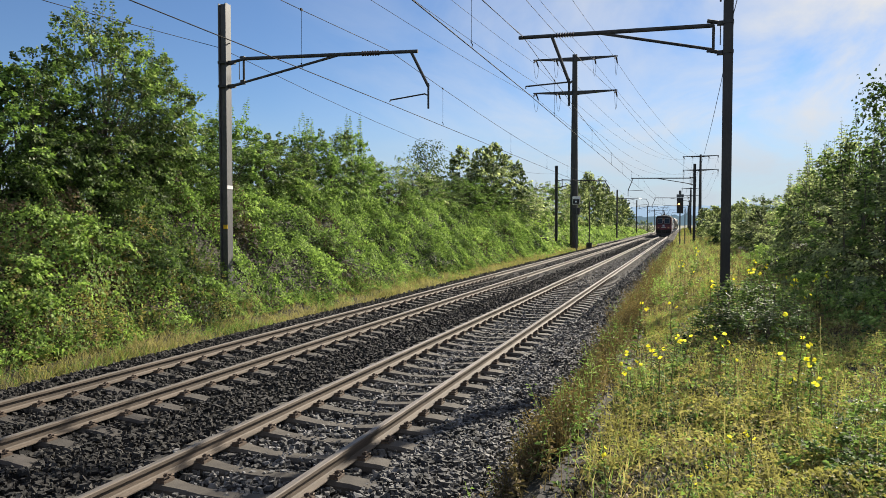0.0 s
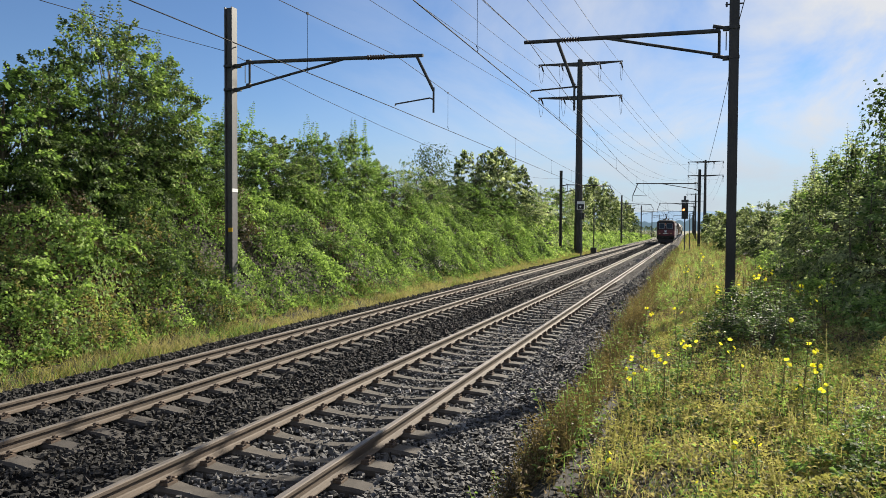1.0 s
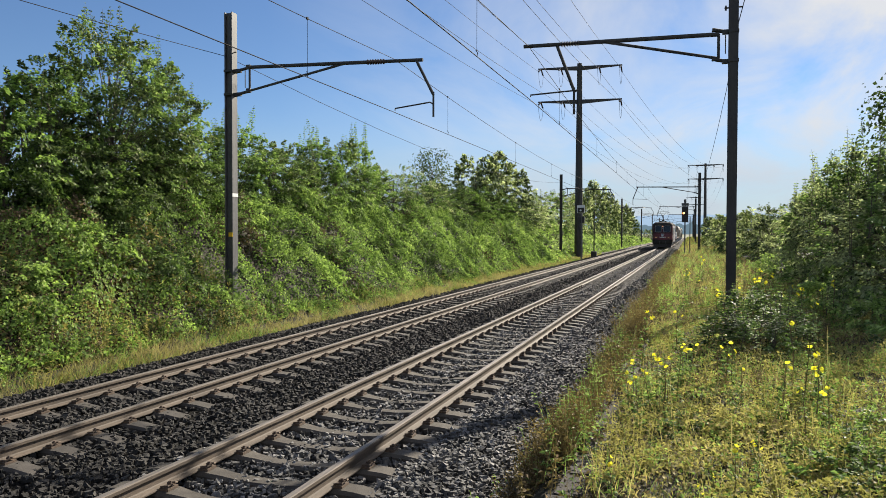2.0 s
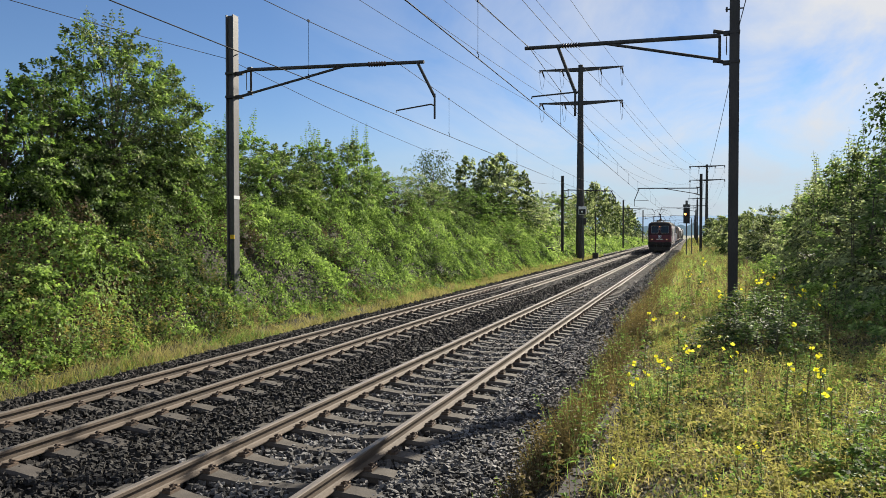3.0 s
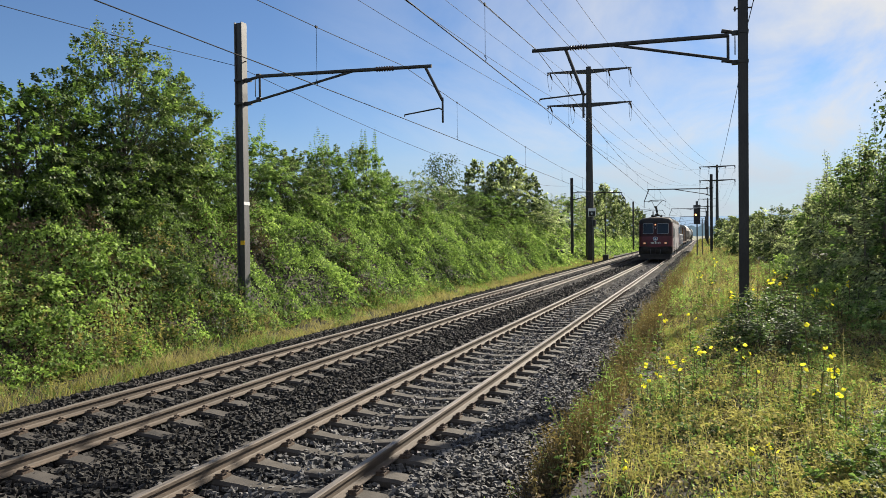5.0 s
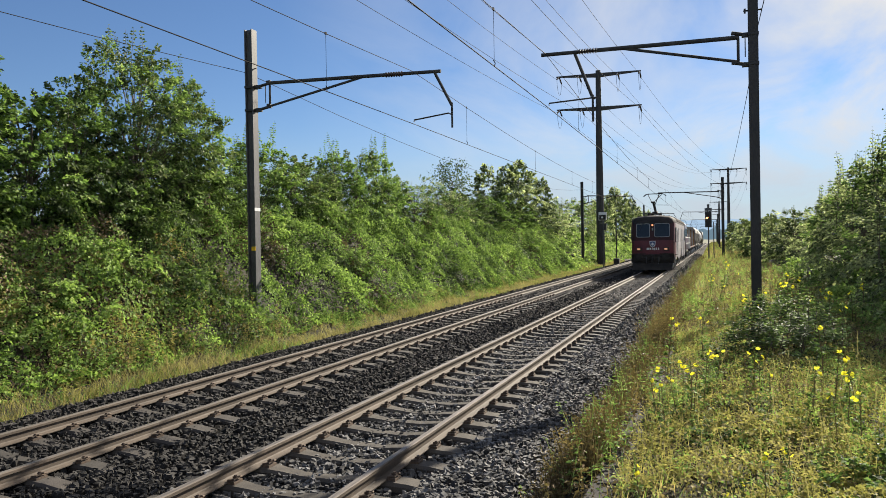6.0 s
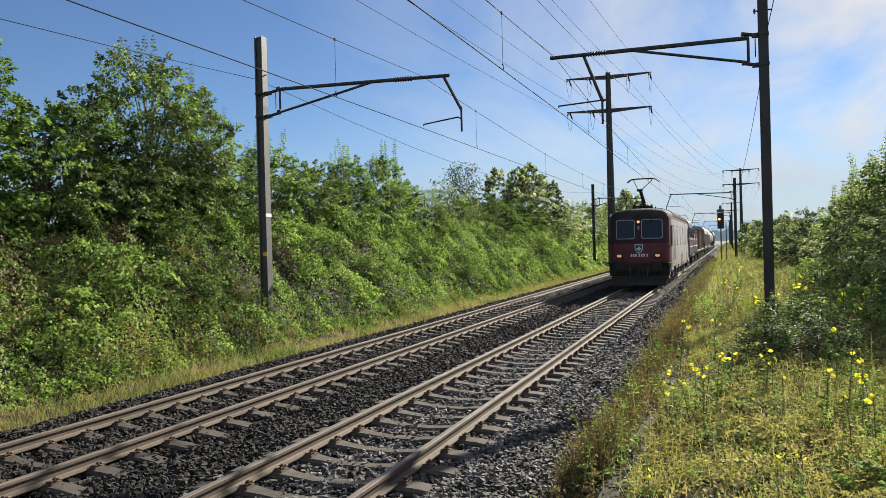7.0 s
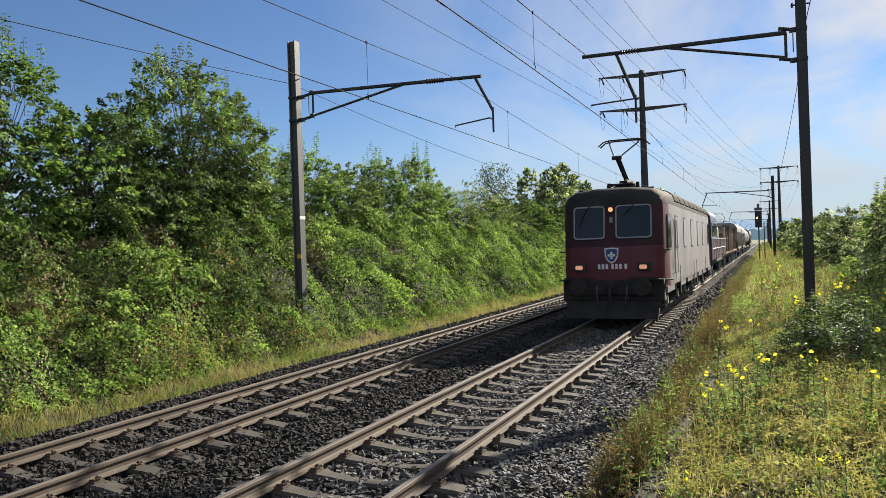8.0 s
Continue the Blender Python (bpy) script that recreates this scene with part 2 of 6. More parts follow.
# ---- mesh helpers ----
class Shape:
    """Collects vertices and faces of one mesh, with a material slot per face."""

    def __init__(self):
        self.v, self.f, self.m = [], [], []

    def add(self, pts, faces, slot=0):
        k = len(self.v)
        self.v.extend(tuple(p) for p in pts)
        self.f.extend(tuple(k + i for i in q) for q in faces)
        self.m.extend([slot] * len(faces))
        return self

    def box(self, x0, x1, y0, y1, z0, z1, slot=0, m=None):
        pts = [Vector((x, y, z)) for z in (z0, z1) for y in (y0, y1) for x in (x0, x1)]
        if m is not None:
            pts = [m @ p for p in pts]
        return self.add(pts, [(0, 2, 3, 1), (4, 5, 7, 6), (0, 1, 5, 4), (2, 6, 7, 3), (0, 4, 6, 2), (1, 3, 7, 5)], slot)

    def tube(self, pts, r, n=8, slot=0, r1=None):
        """A round bar along a chain of points, tapering from r to r1."""
        pts = [Vector(p) for p in pts]
        r1 = r if r1 is None else r1
        rings = []
        for i, p in enumerate(pts):
            d = (pts[min(i + 1, len(pts) - 1)] - pts[max(i - 1, 0)]).normalized()
            a = d.orthogonal().normalized() if i == 0 else (a - d * a.dot(d)).normalized()
            b = d.cross(a)
            q = r + (r1 - r) * i / max(1, len(pts) - 1)
            rings += [p + (a * math.cos(2 * math.pi * j / n) + b * math.sin(2 * math.pi * j / n)) * q for j in range(n)]
        faces = [(i * n + j, i * n + (j + 1) % n, (i + 1) * n + (j + 1) % n, (i + 1) * n + j) for i in range(len(pts) - 1) for j in range(n)]
        faces += [tuple(range(n - 1, -1, -1)), tuple((len(pts) - 1) * n + j for j in range(n))]
        return self.add(rings, faces, slot)

    def prism(self, prof, y0, y1, slot=0, m=None):
        """A closed outline in x and z, drawn along y."""
        n = len(prof)
        pts = [Vector((x, y, z)) for y in (y0, y1) for x, z in prof]
        if m is not None:
            pts = [m @ p for p in pts]
        return self.add(pts, [(j, (j + 1) % n, n + (j + 1) % n, n + j) for j in range(n)] + [tuple(range(n - 1, -1, -1)), tuple(range(n, 2 * n))], slot)

    def loft(self, rings, slot=0, caps=True):
        n = len(rings[0])
        pts = [p for r in rings for p in r]
        faces = [(i * n + j, i * n + (j + 1) % n, (i + 1) * n + (j + 1) % n, (i + 1) * n + j) for i in range(len(rings) - 1) for j in range(n)]
        if caps:
            faces += [tuple(range(n - 1, -1, -1)), tuple((len(rings) - 1) * n + j for j in range(n))]
        return self.add(pts, faces, slot)

    def data(self, name, mats, smooth=False):
        me = bpy.data.meshes.new(name)
        me.from_pydata([tuple(p) for p in self.v], [], self.f)
        for q in mats if isinstance(mats, (list, tuple)) else [mats]:
            me.materials.append(q)
        me.polygons.foreach_set("material_index", self.m)
        if smooth:
            me.polygons.foreach_set("use_smooth", [True] * len(me.polygons))
            me.set_sharp_from_angle(angle=radians(40))
        me.update()
        return me


def part(name, shape, mats, parent=None, label="", bevel=0.0, smooth=False, at=None):
    """Links a shape as one mesh object under its thing."""
    ob = new(name, shape.data(name, mats, smooth) if isinstance(shape, Shape) else shape)
    ob.parent = parent
    if at is not None:
        ob.matrix_basis = at
    if bevel:
        b = ob.modifiers.new("edge", "BEVEL")
        b.width, b.segments, b.limit_method, b.angle_limit = bevel, 2, "ANGLE", radians(40)
    if label:
        tagged(ob, label)
    return ob


def thing(name, label, category, group="", kind="", at=None):
    ob = tagged(new(name), label, category, group, kind)
    if at is not None:
        ob.matrix_basis = at
    return ob


def quads(name, V, mats, slots=None):
    """A mesh of separate quads from an array of 4 n corners."""
    n = len(V) // 4
    me = bpy.data.meshes.new(name)
    me.vertices.add(4 * n), me.loops.add(4 * n), me.polygons.add(n)
    me.vertices.foreach_set("co", np.ascontiguousarray(V, dtype=np.float32).ravel())
    me.loops.foreach_set("vertex_index", np.arange(4 * n, dtype=np.int32))
    me.polygons.foreach_set("loop_start", np.arange(0, 4 * n, 4, dtype=np.int32))
    for q in mats:
        me.materials.append(q)
    if slots is not None:
        me.polygons.foreach_set("material_index", np.asarray(slots, dtype=np.int32))
    me.update(calc_edges=True)
    me.validate()
    me.shade_flat()
    return me


def unit(a):
    return a / (np.linalg.norm(a, axis=1, keepdims=True) + 1e-9)


def leaf_quads(rng, P, axis, size, wide=0.42, fold=0.12, droop=0.0, face=None):
    """Folded leaves at the points P that grow along axis, upper sides towards face; size is their length."""
    n = len(P)
    a = unit(axis)
    if face is None:
        face = np.array([0.6 * sx, 0.6 * sy, 0.75])
    s = unit(np.cross(a, unit(rng.normal(size=(n, 3)) * 0.5 + face)))
    up = np.cross(s, a)
    L = np.asarray(size).reshape(-1, 1) * np.ones((n, 1))
    mid = P + a * L * 0.5
    V = np.empty((n, 4, 3))
    V[:, 0], V[:, 2] = P, P + a * L - np.array([0, 0, 1.0]) * L * droop
    V[:, 1], V[:, 3] = mid + s * L * wide + up * L * fold, mid - s * L * wide + up * L * fold
    return V.reshape(-1, 3)


def blade_quads(rng, P, height, width, lean=0.35):
    """Upright grass blades with the roots at P."""
    n = len(P)
    h = np.asarray(height).reshape(-1, 1) * np.ones((n, 1))
    ang = rng.uniform(0, 2 * np.pi, n)
    s = np.stack([np.cos(ang), np.sin(ang), np.zeros(n)], 1)
    tip = P + np.stack([rng.normal(0, lean, n), rng.normal(0, lean, n), np.ones(n)], 1) * h
    mid = (P + tip) / 2 + np.array([0, 0, 0.08]) * h
    w = np.asarray(width).reshape(-1, 1) * np.ones((n, 1))
    V = np.empty((n, 4, 3))
    V[:, 0], V[:, 1], V[:, 2], V[:, 3] = P, mid + s * w, tip, mid - s * w
    return V.reshape(-1, 3)

# ---- ground: one sheet with the cutting's bank, the track bed and the verge ----
BED = -0.52


def smooth(a, b, v):
    v = np.clip((v - a) / (b - a), 0, 1)
    return v * v * (3 - 2 * v)


def ground_z(x, y):
    x, y = np.asarray(x, float), np.asarray(y, float)
    left = 3.45 * smooth(-6.9, -12.8, x) + 0.25 * np.sin(y * 0.31 + x) * smooth(-8, -11, x)
    left *= 1 - 0.45 * smooth(70, 130, y) - 0.4 * smooth(130, 240, y)
    right = 0.78 * smooth(2.25, 3.0, x) + 0.22 * smooth(3.0, 5.5, x) * (1 - smooth(20, 60, y) * 0.5)
    wob = 0.05 * np.sin(x * 1.7 + y * 0.9) * np.sin(y * 1.3 - x * 0.6) * (np.abs(x + 2) > 5.2)
    return BED + left + right + wob


def build_ground():
    xs = np.concatenate([[-3000, -1200, -500, -200, -90, -50, -32, -24], np.arange(-20, 10.01, 0.4), [11, 13, 16, 22, 34, 60, 120, 300, 800, 3000]])
    ys = np.concatenate([[-600, -200, -80, -40, -20], np.arange(-10, 60, 0.6), np.arange(60, 300, 6), [320, 400, 600, 1000, 1800, 3500]])
    X, Y = np.meshgrid(xs, ys)
    Z = ground_z(X, Y)
    nx, ny = len(xs), len(ys)
    s = Shape()
    s.v = list(zip(X.ravel(), Y.ravel(), Z.ravel()))
    for j in range(ny - 1):
        for i in range(nx - 1):
            s.f.append((j * nx + i, j * nx + i + 1, (j + 1) * nx + i + 1, (j + 1) * nx + i))
            s.m.append(1 if ys[j] > 160 or abs(xs[i]) > 21 else 0)
    ob = part("ground", s, [M["soil"], M["field"]], smooth=True)
    tagged(ob, "brown earth of a railway cutting and its verge", "ground", kind="structure")


build_ground()

# ballast bed: shoulders left and right, a dip between the tracks
bed = Shape()
prof = [(-6.9, -0.60), (-6.0, -0.36), (-5.5, -0.335), (-2.35, -0.335), (-1.95, -0.30), (-1.5, -0.255), (1.5, -0.255), (1.9, -0.33), (2.5, -0.60)]
ysb = list(np.arange(-30, 60, 3.0)) + list(np.arange(60, 420, 10.0))
for y in ysb:
    for x, z in prof:
        bed.v.append((x, y, z))
for j in range(len(ysb) - 1):
    for i in range(len(prof) - 1):
        k = j * len(prof) + i
        bed.f.append((k, k + 1, k + 1 + len(prof), k + len(prof)))
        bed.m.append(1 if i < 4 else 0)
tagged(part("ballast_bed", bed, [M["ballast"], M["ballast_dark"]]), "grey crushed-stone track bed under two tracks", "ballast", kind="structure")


def stones(name, label, n, x0, x1, y0, y1, base, size, mat, seed, power=1.6, block=True):
    """Loose crushed stones lying on the bed, denser near y0: chipped blocks, or eight-sided chips where they are far off."""
    rng = np.random.default_rng(seed)
    x = rng.uniform(x0, x1, n)
    y = y0 + (y1 - y0) * rng.uniform(0, 1, n) ** power
    z = np.interp(x, [q[0] for q in prof], [q[1] for q in prof]) + base + rng.uniform(-0.012, 0.022, n)
    sc = rng.uniform(0.55, 1.25, (n, 1, 3)) * (size * rng.uniform(0.6, 1.3, (n, 1, 1)) * (1 + 0.012 * np.maximum(0, y).reshape(-1, 1, 1)))
    if block:
        form = np.array([(a, b, c) for c in (-1, 1) for b in (-1, 1) for a in (-1, 1)], float) * 0.5
        faces = np.array([(0, 2, 3, 1), (4, 5, 7, 6), (0, 1, 5, 4), (2, 6, 7, 3), (0, 4, 6, 2), (1, 3, 7, 5)])
    else:
        form = np.array([(1, 0, 0), (-1, 0, 0), (0, 1, 0), (0, -1, 0), (0, 0, 1), (0, 0, -1)], float) * 0.65
        faces = np.array([(0, 2, 4), (2, 1, 4), (1, 3, 4), (3, 0, 4), (2, 0, 5), (1, 2, 5), (3, 1, 5), (0, 3, 5)])
    nv, (nf, ns) = len(form), faces.shape
    P = form[None] * sc * rng.uniform(0.6, 1.1, (n, nv, 1)) + rng.normal(0, 0.1, (n, nv, 3)) * sc
    a, b = rng.uniform(0, 6.28, n), rng.uniform(-0.55, 0.55, n)
    ca, sa, cb, sb = np.cos(a), np.sin(a), np.cos(b), np.sin(b)
    R = np.zeros((n, 3, 3))
    R[:, 0, 0], R[:, 0, 1], R[:, 0, 2] = ca * cb, -sa, ca * sb
    R[:, 1, 0], R[:, 1, 1], R[:, 1, 2] = sa * cb, ca, sa * sb
    R[:, 2, 0], R[:, 2, 2] = -sb, cb
    P = np.einsum("nij,nkj->nki", R, P) + np.stack([x, y, z], 1)[:, None]
    F = (np.arange(n)[:, None, None] * nv + faces[None]).reshape(-1)
    me = bpy.data.meshes.new(name)
    me.vertices.add(nv * n), me.loops.add(len(F)), me.polygons.add(nf * n)
    me.vertices.foreach_set("co", P.astype(np.float32).ravel())
    me.loops.foreach_set("vertex_index", F.astype(np.int32))
    me.polygons.foreach_set("loop_start", np.arange(0, len(F), ns, dtype=np.int32))
    me.materials.append(mat)
    me.update(calc_edges=True)
    me.shade_flat()
    tagged(new(name, me), label, "ballast", kind="stuff")


stones("ballast_stones", "light grey crushed stones around the near track", 20000, -1.25, 2.45, 2.6, 17, 0.012, 0.046, M["stone"], 11, 1.2)
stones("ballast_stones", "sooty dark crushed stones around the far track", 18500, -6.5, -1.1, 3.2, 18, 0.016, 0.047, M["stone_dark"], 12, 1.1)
stones("ballast_stones", "coarse grey stones on the shoulder of the near track", 16000, 1.15, 2.6, 2.4, 18, 0.036, 0.048, M["stone"], 13, 1.4)
stones("ballast_stones", "grey crushed stones of the track bed behind the camera", 8000, -6.5, 2.5, -8, 3.2, 0.012, 0.066, M["stone"], 14, 1.0, False)
stones("ballast_stones", "grey crushed stones of the near track, farther along", 13000, -1.25, 2.55, 16.5, 120, 0.02, 0.06, M["stone"], 15, 2.0, False)
stones("ballast_stones", "dark crushed stones of the far track, farther along", 13000, -6.4, -1.1, 17.5, 120, 0.016, 0.06, M["stone_dark"], 16, 2.0, False)

# ---- the two tracks ----
RAIL = [(-0.07, -0.159), (0.07, -0.159), (0.07, -0.148), (0.018, -0.132), (0.010, -0.12), (0.010, -0.052), (0.036, -0.040), (0.036, -0.010), (0.027, -0.001),
        (-0.027, -0.001), (-0.036, -0.010), (-0.036, -0.040), (-0.010, -0.052), (-0.010, -0.12), (-0.018, -0.132), (-0.07, -0.148)]


def sleeper_shape():
    """Concrete sleeper: raised and tilted rail seats, a waisted middle, sloping ends."""
    s = Shape()
    outline = [(-1.30, -0.215), (-1.26, -0.198), (-1.05, -0.172), (-0.9, -0.166), (-0.6, -0.170), (-0.42, -0.190), (-0.2, -0.212), (0.2, -0.212),
               (0.42, -0.190), (0.6, -0.170), (0.9, -0.166), (1.05, -0.172), (1.26, -0.198), (1.30, -0.215)]
    rings = []
    for x, z in outline:
        w = 0.135 if abs(x) > 0.5 else 0.11
        rings.append([(x, -w, -0.38), (x, w, -0.38), (x, w - 0.005, z - 0.03), (x, w - 0.035, z), (x, -w + 0.035, z), (x, -w + 0.005, z - 0.03)])
    return s.loft(rings)


def clip_shape():
    """Spring clip, guide plate and screw head on one side of a rail."""
    s = Shape()
    s.box(-0.045, 0.055, -0.07, 0.07, -0.17, -0.142)
    s.tube([(-0.04, -0.055, -0.135), (0.05, -0.06, -0.118), (0.06, -0.02, -0.108), (-0.01, 0.0, -0.115), (0.06, 0.02, -0.108), (0.05, 0.06, -0.118), (-0.04, 0.055, -0.135)], 0.010, 6)
    s.tube([(0.02, 0, -0.15), (0.02, 0, -0.088)], 0.017, 6)
    return s


CLIP_R = clip_shape().data("rail_clip", M["clip"])


def track(name, xc, zc, label, sleeper_mat, phase, near_sleepers):
    tr = thing(name, label, "railway track", kind="structure")
    ys = [-30.0] + [v for v in np.arange(20, 420, 10.0)]
    for side in (-1, 1):
        r = Shape()
        rings = [[(xc + side * 0.7525 + px, y, zc + pz) for px, pz in RAIL] for y in ys]
        r.loft(rings)
        n = len(RAIL)
        for k in range(len(r.f)):
            if len(r.f[k]) == 4 and k % n in (8,):
                r.m[k] = 1
        part("rail", r, [M["rust"], M["polish"]], tr, "rust-brown rail with a polished running surface")
    sl = sleeper_shape().data("sleeper", sleeper_mat)
    rng = random.Random(5)
    rest = Shape()
    base = sleeper_shape()
    for i in range(-32, 340):
        y = phase + 0.6 * i
        m = pose(xc + rng.uniform(-0.01, 0.01), y, zc + rng.uniform(-0.004, 0.004), 0, 0, rng.uniform(-0.5, 0.5))
        if i < near_sleepers:
            ob = part("sleeper", sl, None, tr, at=m)
            if -4 <= i < 46:
                for side in (-1, 1):
                    for way in (-1, 1):
                        part("rail_clip", CLIP_R, None, ob, at=pose(side * 0.7525 + way * 0.105, 0, 0, 0, 0, 0 if way > 0 else 180))
        else:
            rest.add([m @ Vector(p) for p in base.v], base.f)
    tagged(part("far_sleepers", rest, sleeper_mat, tr), kind="stuff")
    return tr


track("track_1", 0.0, 0.0, "near railway track on weathered concrete sleepers", M["sleeper"], 5.0, 120)
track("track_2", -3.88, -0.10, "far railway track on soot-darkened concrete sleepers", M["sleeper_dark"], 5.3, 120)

# cable trough with worn lids along the verge
trough = thing("cable_trough", "old concrete cable trough lids half hidden by weeds", "cable trough", kind="structure")
lid = Shape().box(-0.12, 0.12, -0.245, 0.245, -0.06, 0.0).data("lid", M["concrete"])
tr_rng = random.Random(3)
for i in range(26):
    y = 2.0 + i * 0.5
    part("lid", lid, None, trough, at=pose(3.15 + tr_rng.uniform(-0.025, 0.025), y, float(ground_z(3.15, y)) + 0.045 + tr_rng.uniform(-0.02, 0.012), tr_rng.uniform(-3, 3), tr_rng.uniform(-5, 5), tr_rng.uniform(-5, 5)))

# far hills and a wooded rise; the haze over them is painted as a blue glow
for name, y, h, seed, mat in (("backdrop_hills", 4200, 150, 3, glow("haze_glow_hills", (0.37, 0.51, 0.67), 0.48)),
                              ("backdrop_woods", 1500, 30, 8, glow("haze_glow_woods", (0.20, 0.31, 0.38), 0.32))):
    s = Shape()
    xs = np.linspace(-y * 1.2, y * 1.2, 900)
    for i, x in enumerate(xs):
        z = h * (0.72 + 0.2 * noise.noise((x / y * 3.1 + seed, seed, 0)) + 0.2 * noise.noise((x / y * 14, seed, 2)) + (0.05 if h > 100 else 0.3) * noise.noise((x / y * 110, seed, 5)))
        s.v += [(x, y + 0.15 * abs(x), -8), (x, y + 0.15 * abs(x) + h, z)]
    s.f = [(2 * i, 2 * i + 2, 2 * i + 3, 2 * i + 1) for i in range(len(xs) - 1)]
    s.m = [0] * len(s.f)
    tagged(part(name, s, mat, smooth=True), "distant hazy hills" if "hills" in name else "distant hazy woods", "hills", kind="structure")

# ---- overhead line ----
def hbeam(s, w, d, z0, z1, tf=0.018, tw=0.012, slot=0):
    s.box(-w / 2, w / 2, -d / 2, -d / 2 + tf, z0, z1, slot)
    s.box(-w / 2, w / 2, d / 2 - tf, d / 2, z0, z1, slot)
    s.box(-tw / 2, tw / 2, -d / 2 + tf, d / 2 - tf, z0, z1, slot)


def insulator(p, q, r=0.055, n=7):
    """Ribbed porcelain between two points."""
    s = Shape()
    p, q = Vector(p), Vector(q)
    s.tube([p, q], r * 0.45, 8)
    for i in range(n):
        a, b = p.lerp(q, (i + 0.15) / n), p.lerp(q, (i + 0.85) / n)
        s.tube([a, b], r, 10, r1=r * 0.6)
    return s


def catenary_mast(x, y, z0, top, side, reach, steel, label, detail=True, arm_z=6.95, wire_z=5.6, contact=0.0, beam="h", outer=False):
    """A mast with its hinged bracket; side -1 reaches to the left, 1 to the right; reach is the bracket's length."""
    t = thing("catenary_mast", label, "catenary mast", "overhead line masts", at=pose(x, y, 0))
    post = Shape()
    w = 0.26 if beam == "h" else 0.21
    if beam == "h":
        for q in (-1, 1):
            post.box(min(q * w / 2, q * (w / 2 - 0.03)), max(q * w / 2, q * (w / 2 - 0.03)), -w / 2, w / 2, z0, top)
        post.box(-w / 2 + 0.03, w / 2 - 0.03, -0.04, 0.04, z0, top)
    else:
        hbeam(post, w, w, z0, top, 0.02, 0.014)
    part("post", post, steel, t, bevel=0.004)
    b = (0.16 if side > 0 else 0.11) * side
    dz = 0.70
    for z in (arm_z - 0.02, arm_z - dz):
        brackets = Shape()
        brackets.box(min(b * 0.8, b * 2.2), max(b * 0.8, b * 2.2), -0.05, 0.05, z - 0.05, z + 0.05)
        brackets.box(-w * 0.56, w * 0.56, -w * 0.56, w * 0.56, z - 0.035, z + 0.035)
        brackets.tube([(b * 2.0, 0, z + 0.02), (b * 4.2, 0, z + 0.08)], 0.045, 8)
        brackets.box(min(b * 3.4, b * 4.2), max(b * 3.4, b * 4.2), -0.045, 0.045, z + 0.03, z + (0.15 if side > 0 else 0.09))
        part("bracket", brackets, M["mast_dark"], t, bevel=0.004)
    e = reach * side
    arm = Shape()
    if side > 0:
        pa, pb = (0.62, 0, arm_z + 0.06), (e, 0, arm_z - 0.13)
    else:
        pa, pb = (-0.3, 0, arm_z - 0.06), (e, 0, arm_z + 0.03)
    la = Vector(pa).lerp(Vector(pb), 0.70)
    lb = Vector(pa).lerp(Vector(pb), 0.80)
    arm.tube([pa, la], 0.052, 10)
    arm.tube([lb, pb], 0.048, 10)
    part("top_arm", arm, M["arm"], t, smooth=True)
    part("insulator", insulator(la, lb, 0.075), M["insul"], t, "brown ribbed porcelain insulator", smooth=True)
    lo = arm_z - dz + 0.08
    stay = Shape()
    stay.tube([(pa[0], 0, lo), Vector(pa).lerp(Vector(pb), 0.58)], 0.036, 8)
    stay.tube([(pa[0] + 0.02 * side, 0, lo - 0.05), (pa[0] + 0.02 * side, 0, pa[2])], 0.032, 8)
    stay.tube([(pa[0] - 0.13 * side, 0, lo + 0.1), (pa[0] - 0.13 * side, 0, pa[2] - 0.03)], 0.012, 6)
    part("stay", stay, M["arm"], t, smooth=True)
    # drop bracket with the steady arm that holds the contact wire
    drop = Shape()
    if side > 0:
        d0, d1 = Vector(pa).lerp(Vector(pb), 0.965), Vector((e + 0.3, 0, wire_z + 0.36))
    else:
        d0, d1 = Vector(pa).lerp(Vector(pb), 0.82), Vector((e * 0.742, 0, wire_z + 0.1))
        if outer:
            d0, d1 = Vector(pa).lerp(Vector(pb), 0.97), Vector((e - 0.3, 0, wire_z + 0.1))
    drop.tube([d0, d1], 0.04, 8)
    drop.tube([d1 + Vector((0, 0, 0.08)), d1 - Vector((0, 0, 0.58))], 0.028, 8)
    part("drop_bracket", drop, M["arm"], t, smooth=True)
    st = Shape()
    hook = Vector((d1.x, 0, wire_z + 0.12)) if side > 0 else Vector((d1.x, 0, wire_z + 0.06))
    tip = Vector((contact - x, 0, wire_z + 0.01))
    st.tube([hook, hook - Vector((0.1 * side, 0, -0.05)), tip + Vector((0, 0, 0.05)), tip], 0.02, 8)
    part("steady_arm", st, M["arm"], t, smooth=True)
    if detail:
        sd = Shape()
        sd.box(-0.19, -0.15, -0.03, 0.03, arm_z + 0.48, arm_z + 0.58)
        sd.tube([(-0.2, 0, arm_z + 0.53), (0.2, 0, arm_z + 0.53)], 0.018, 8)
        part("wire_clamp", sd, M["mast_dark"], t)
    return t


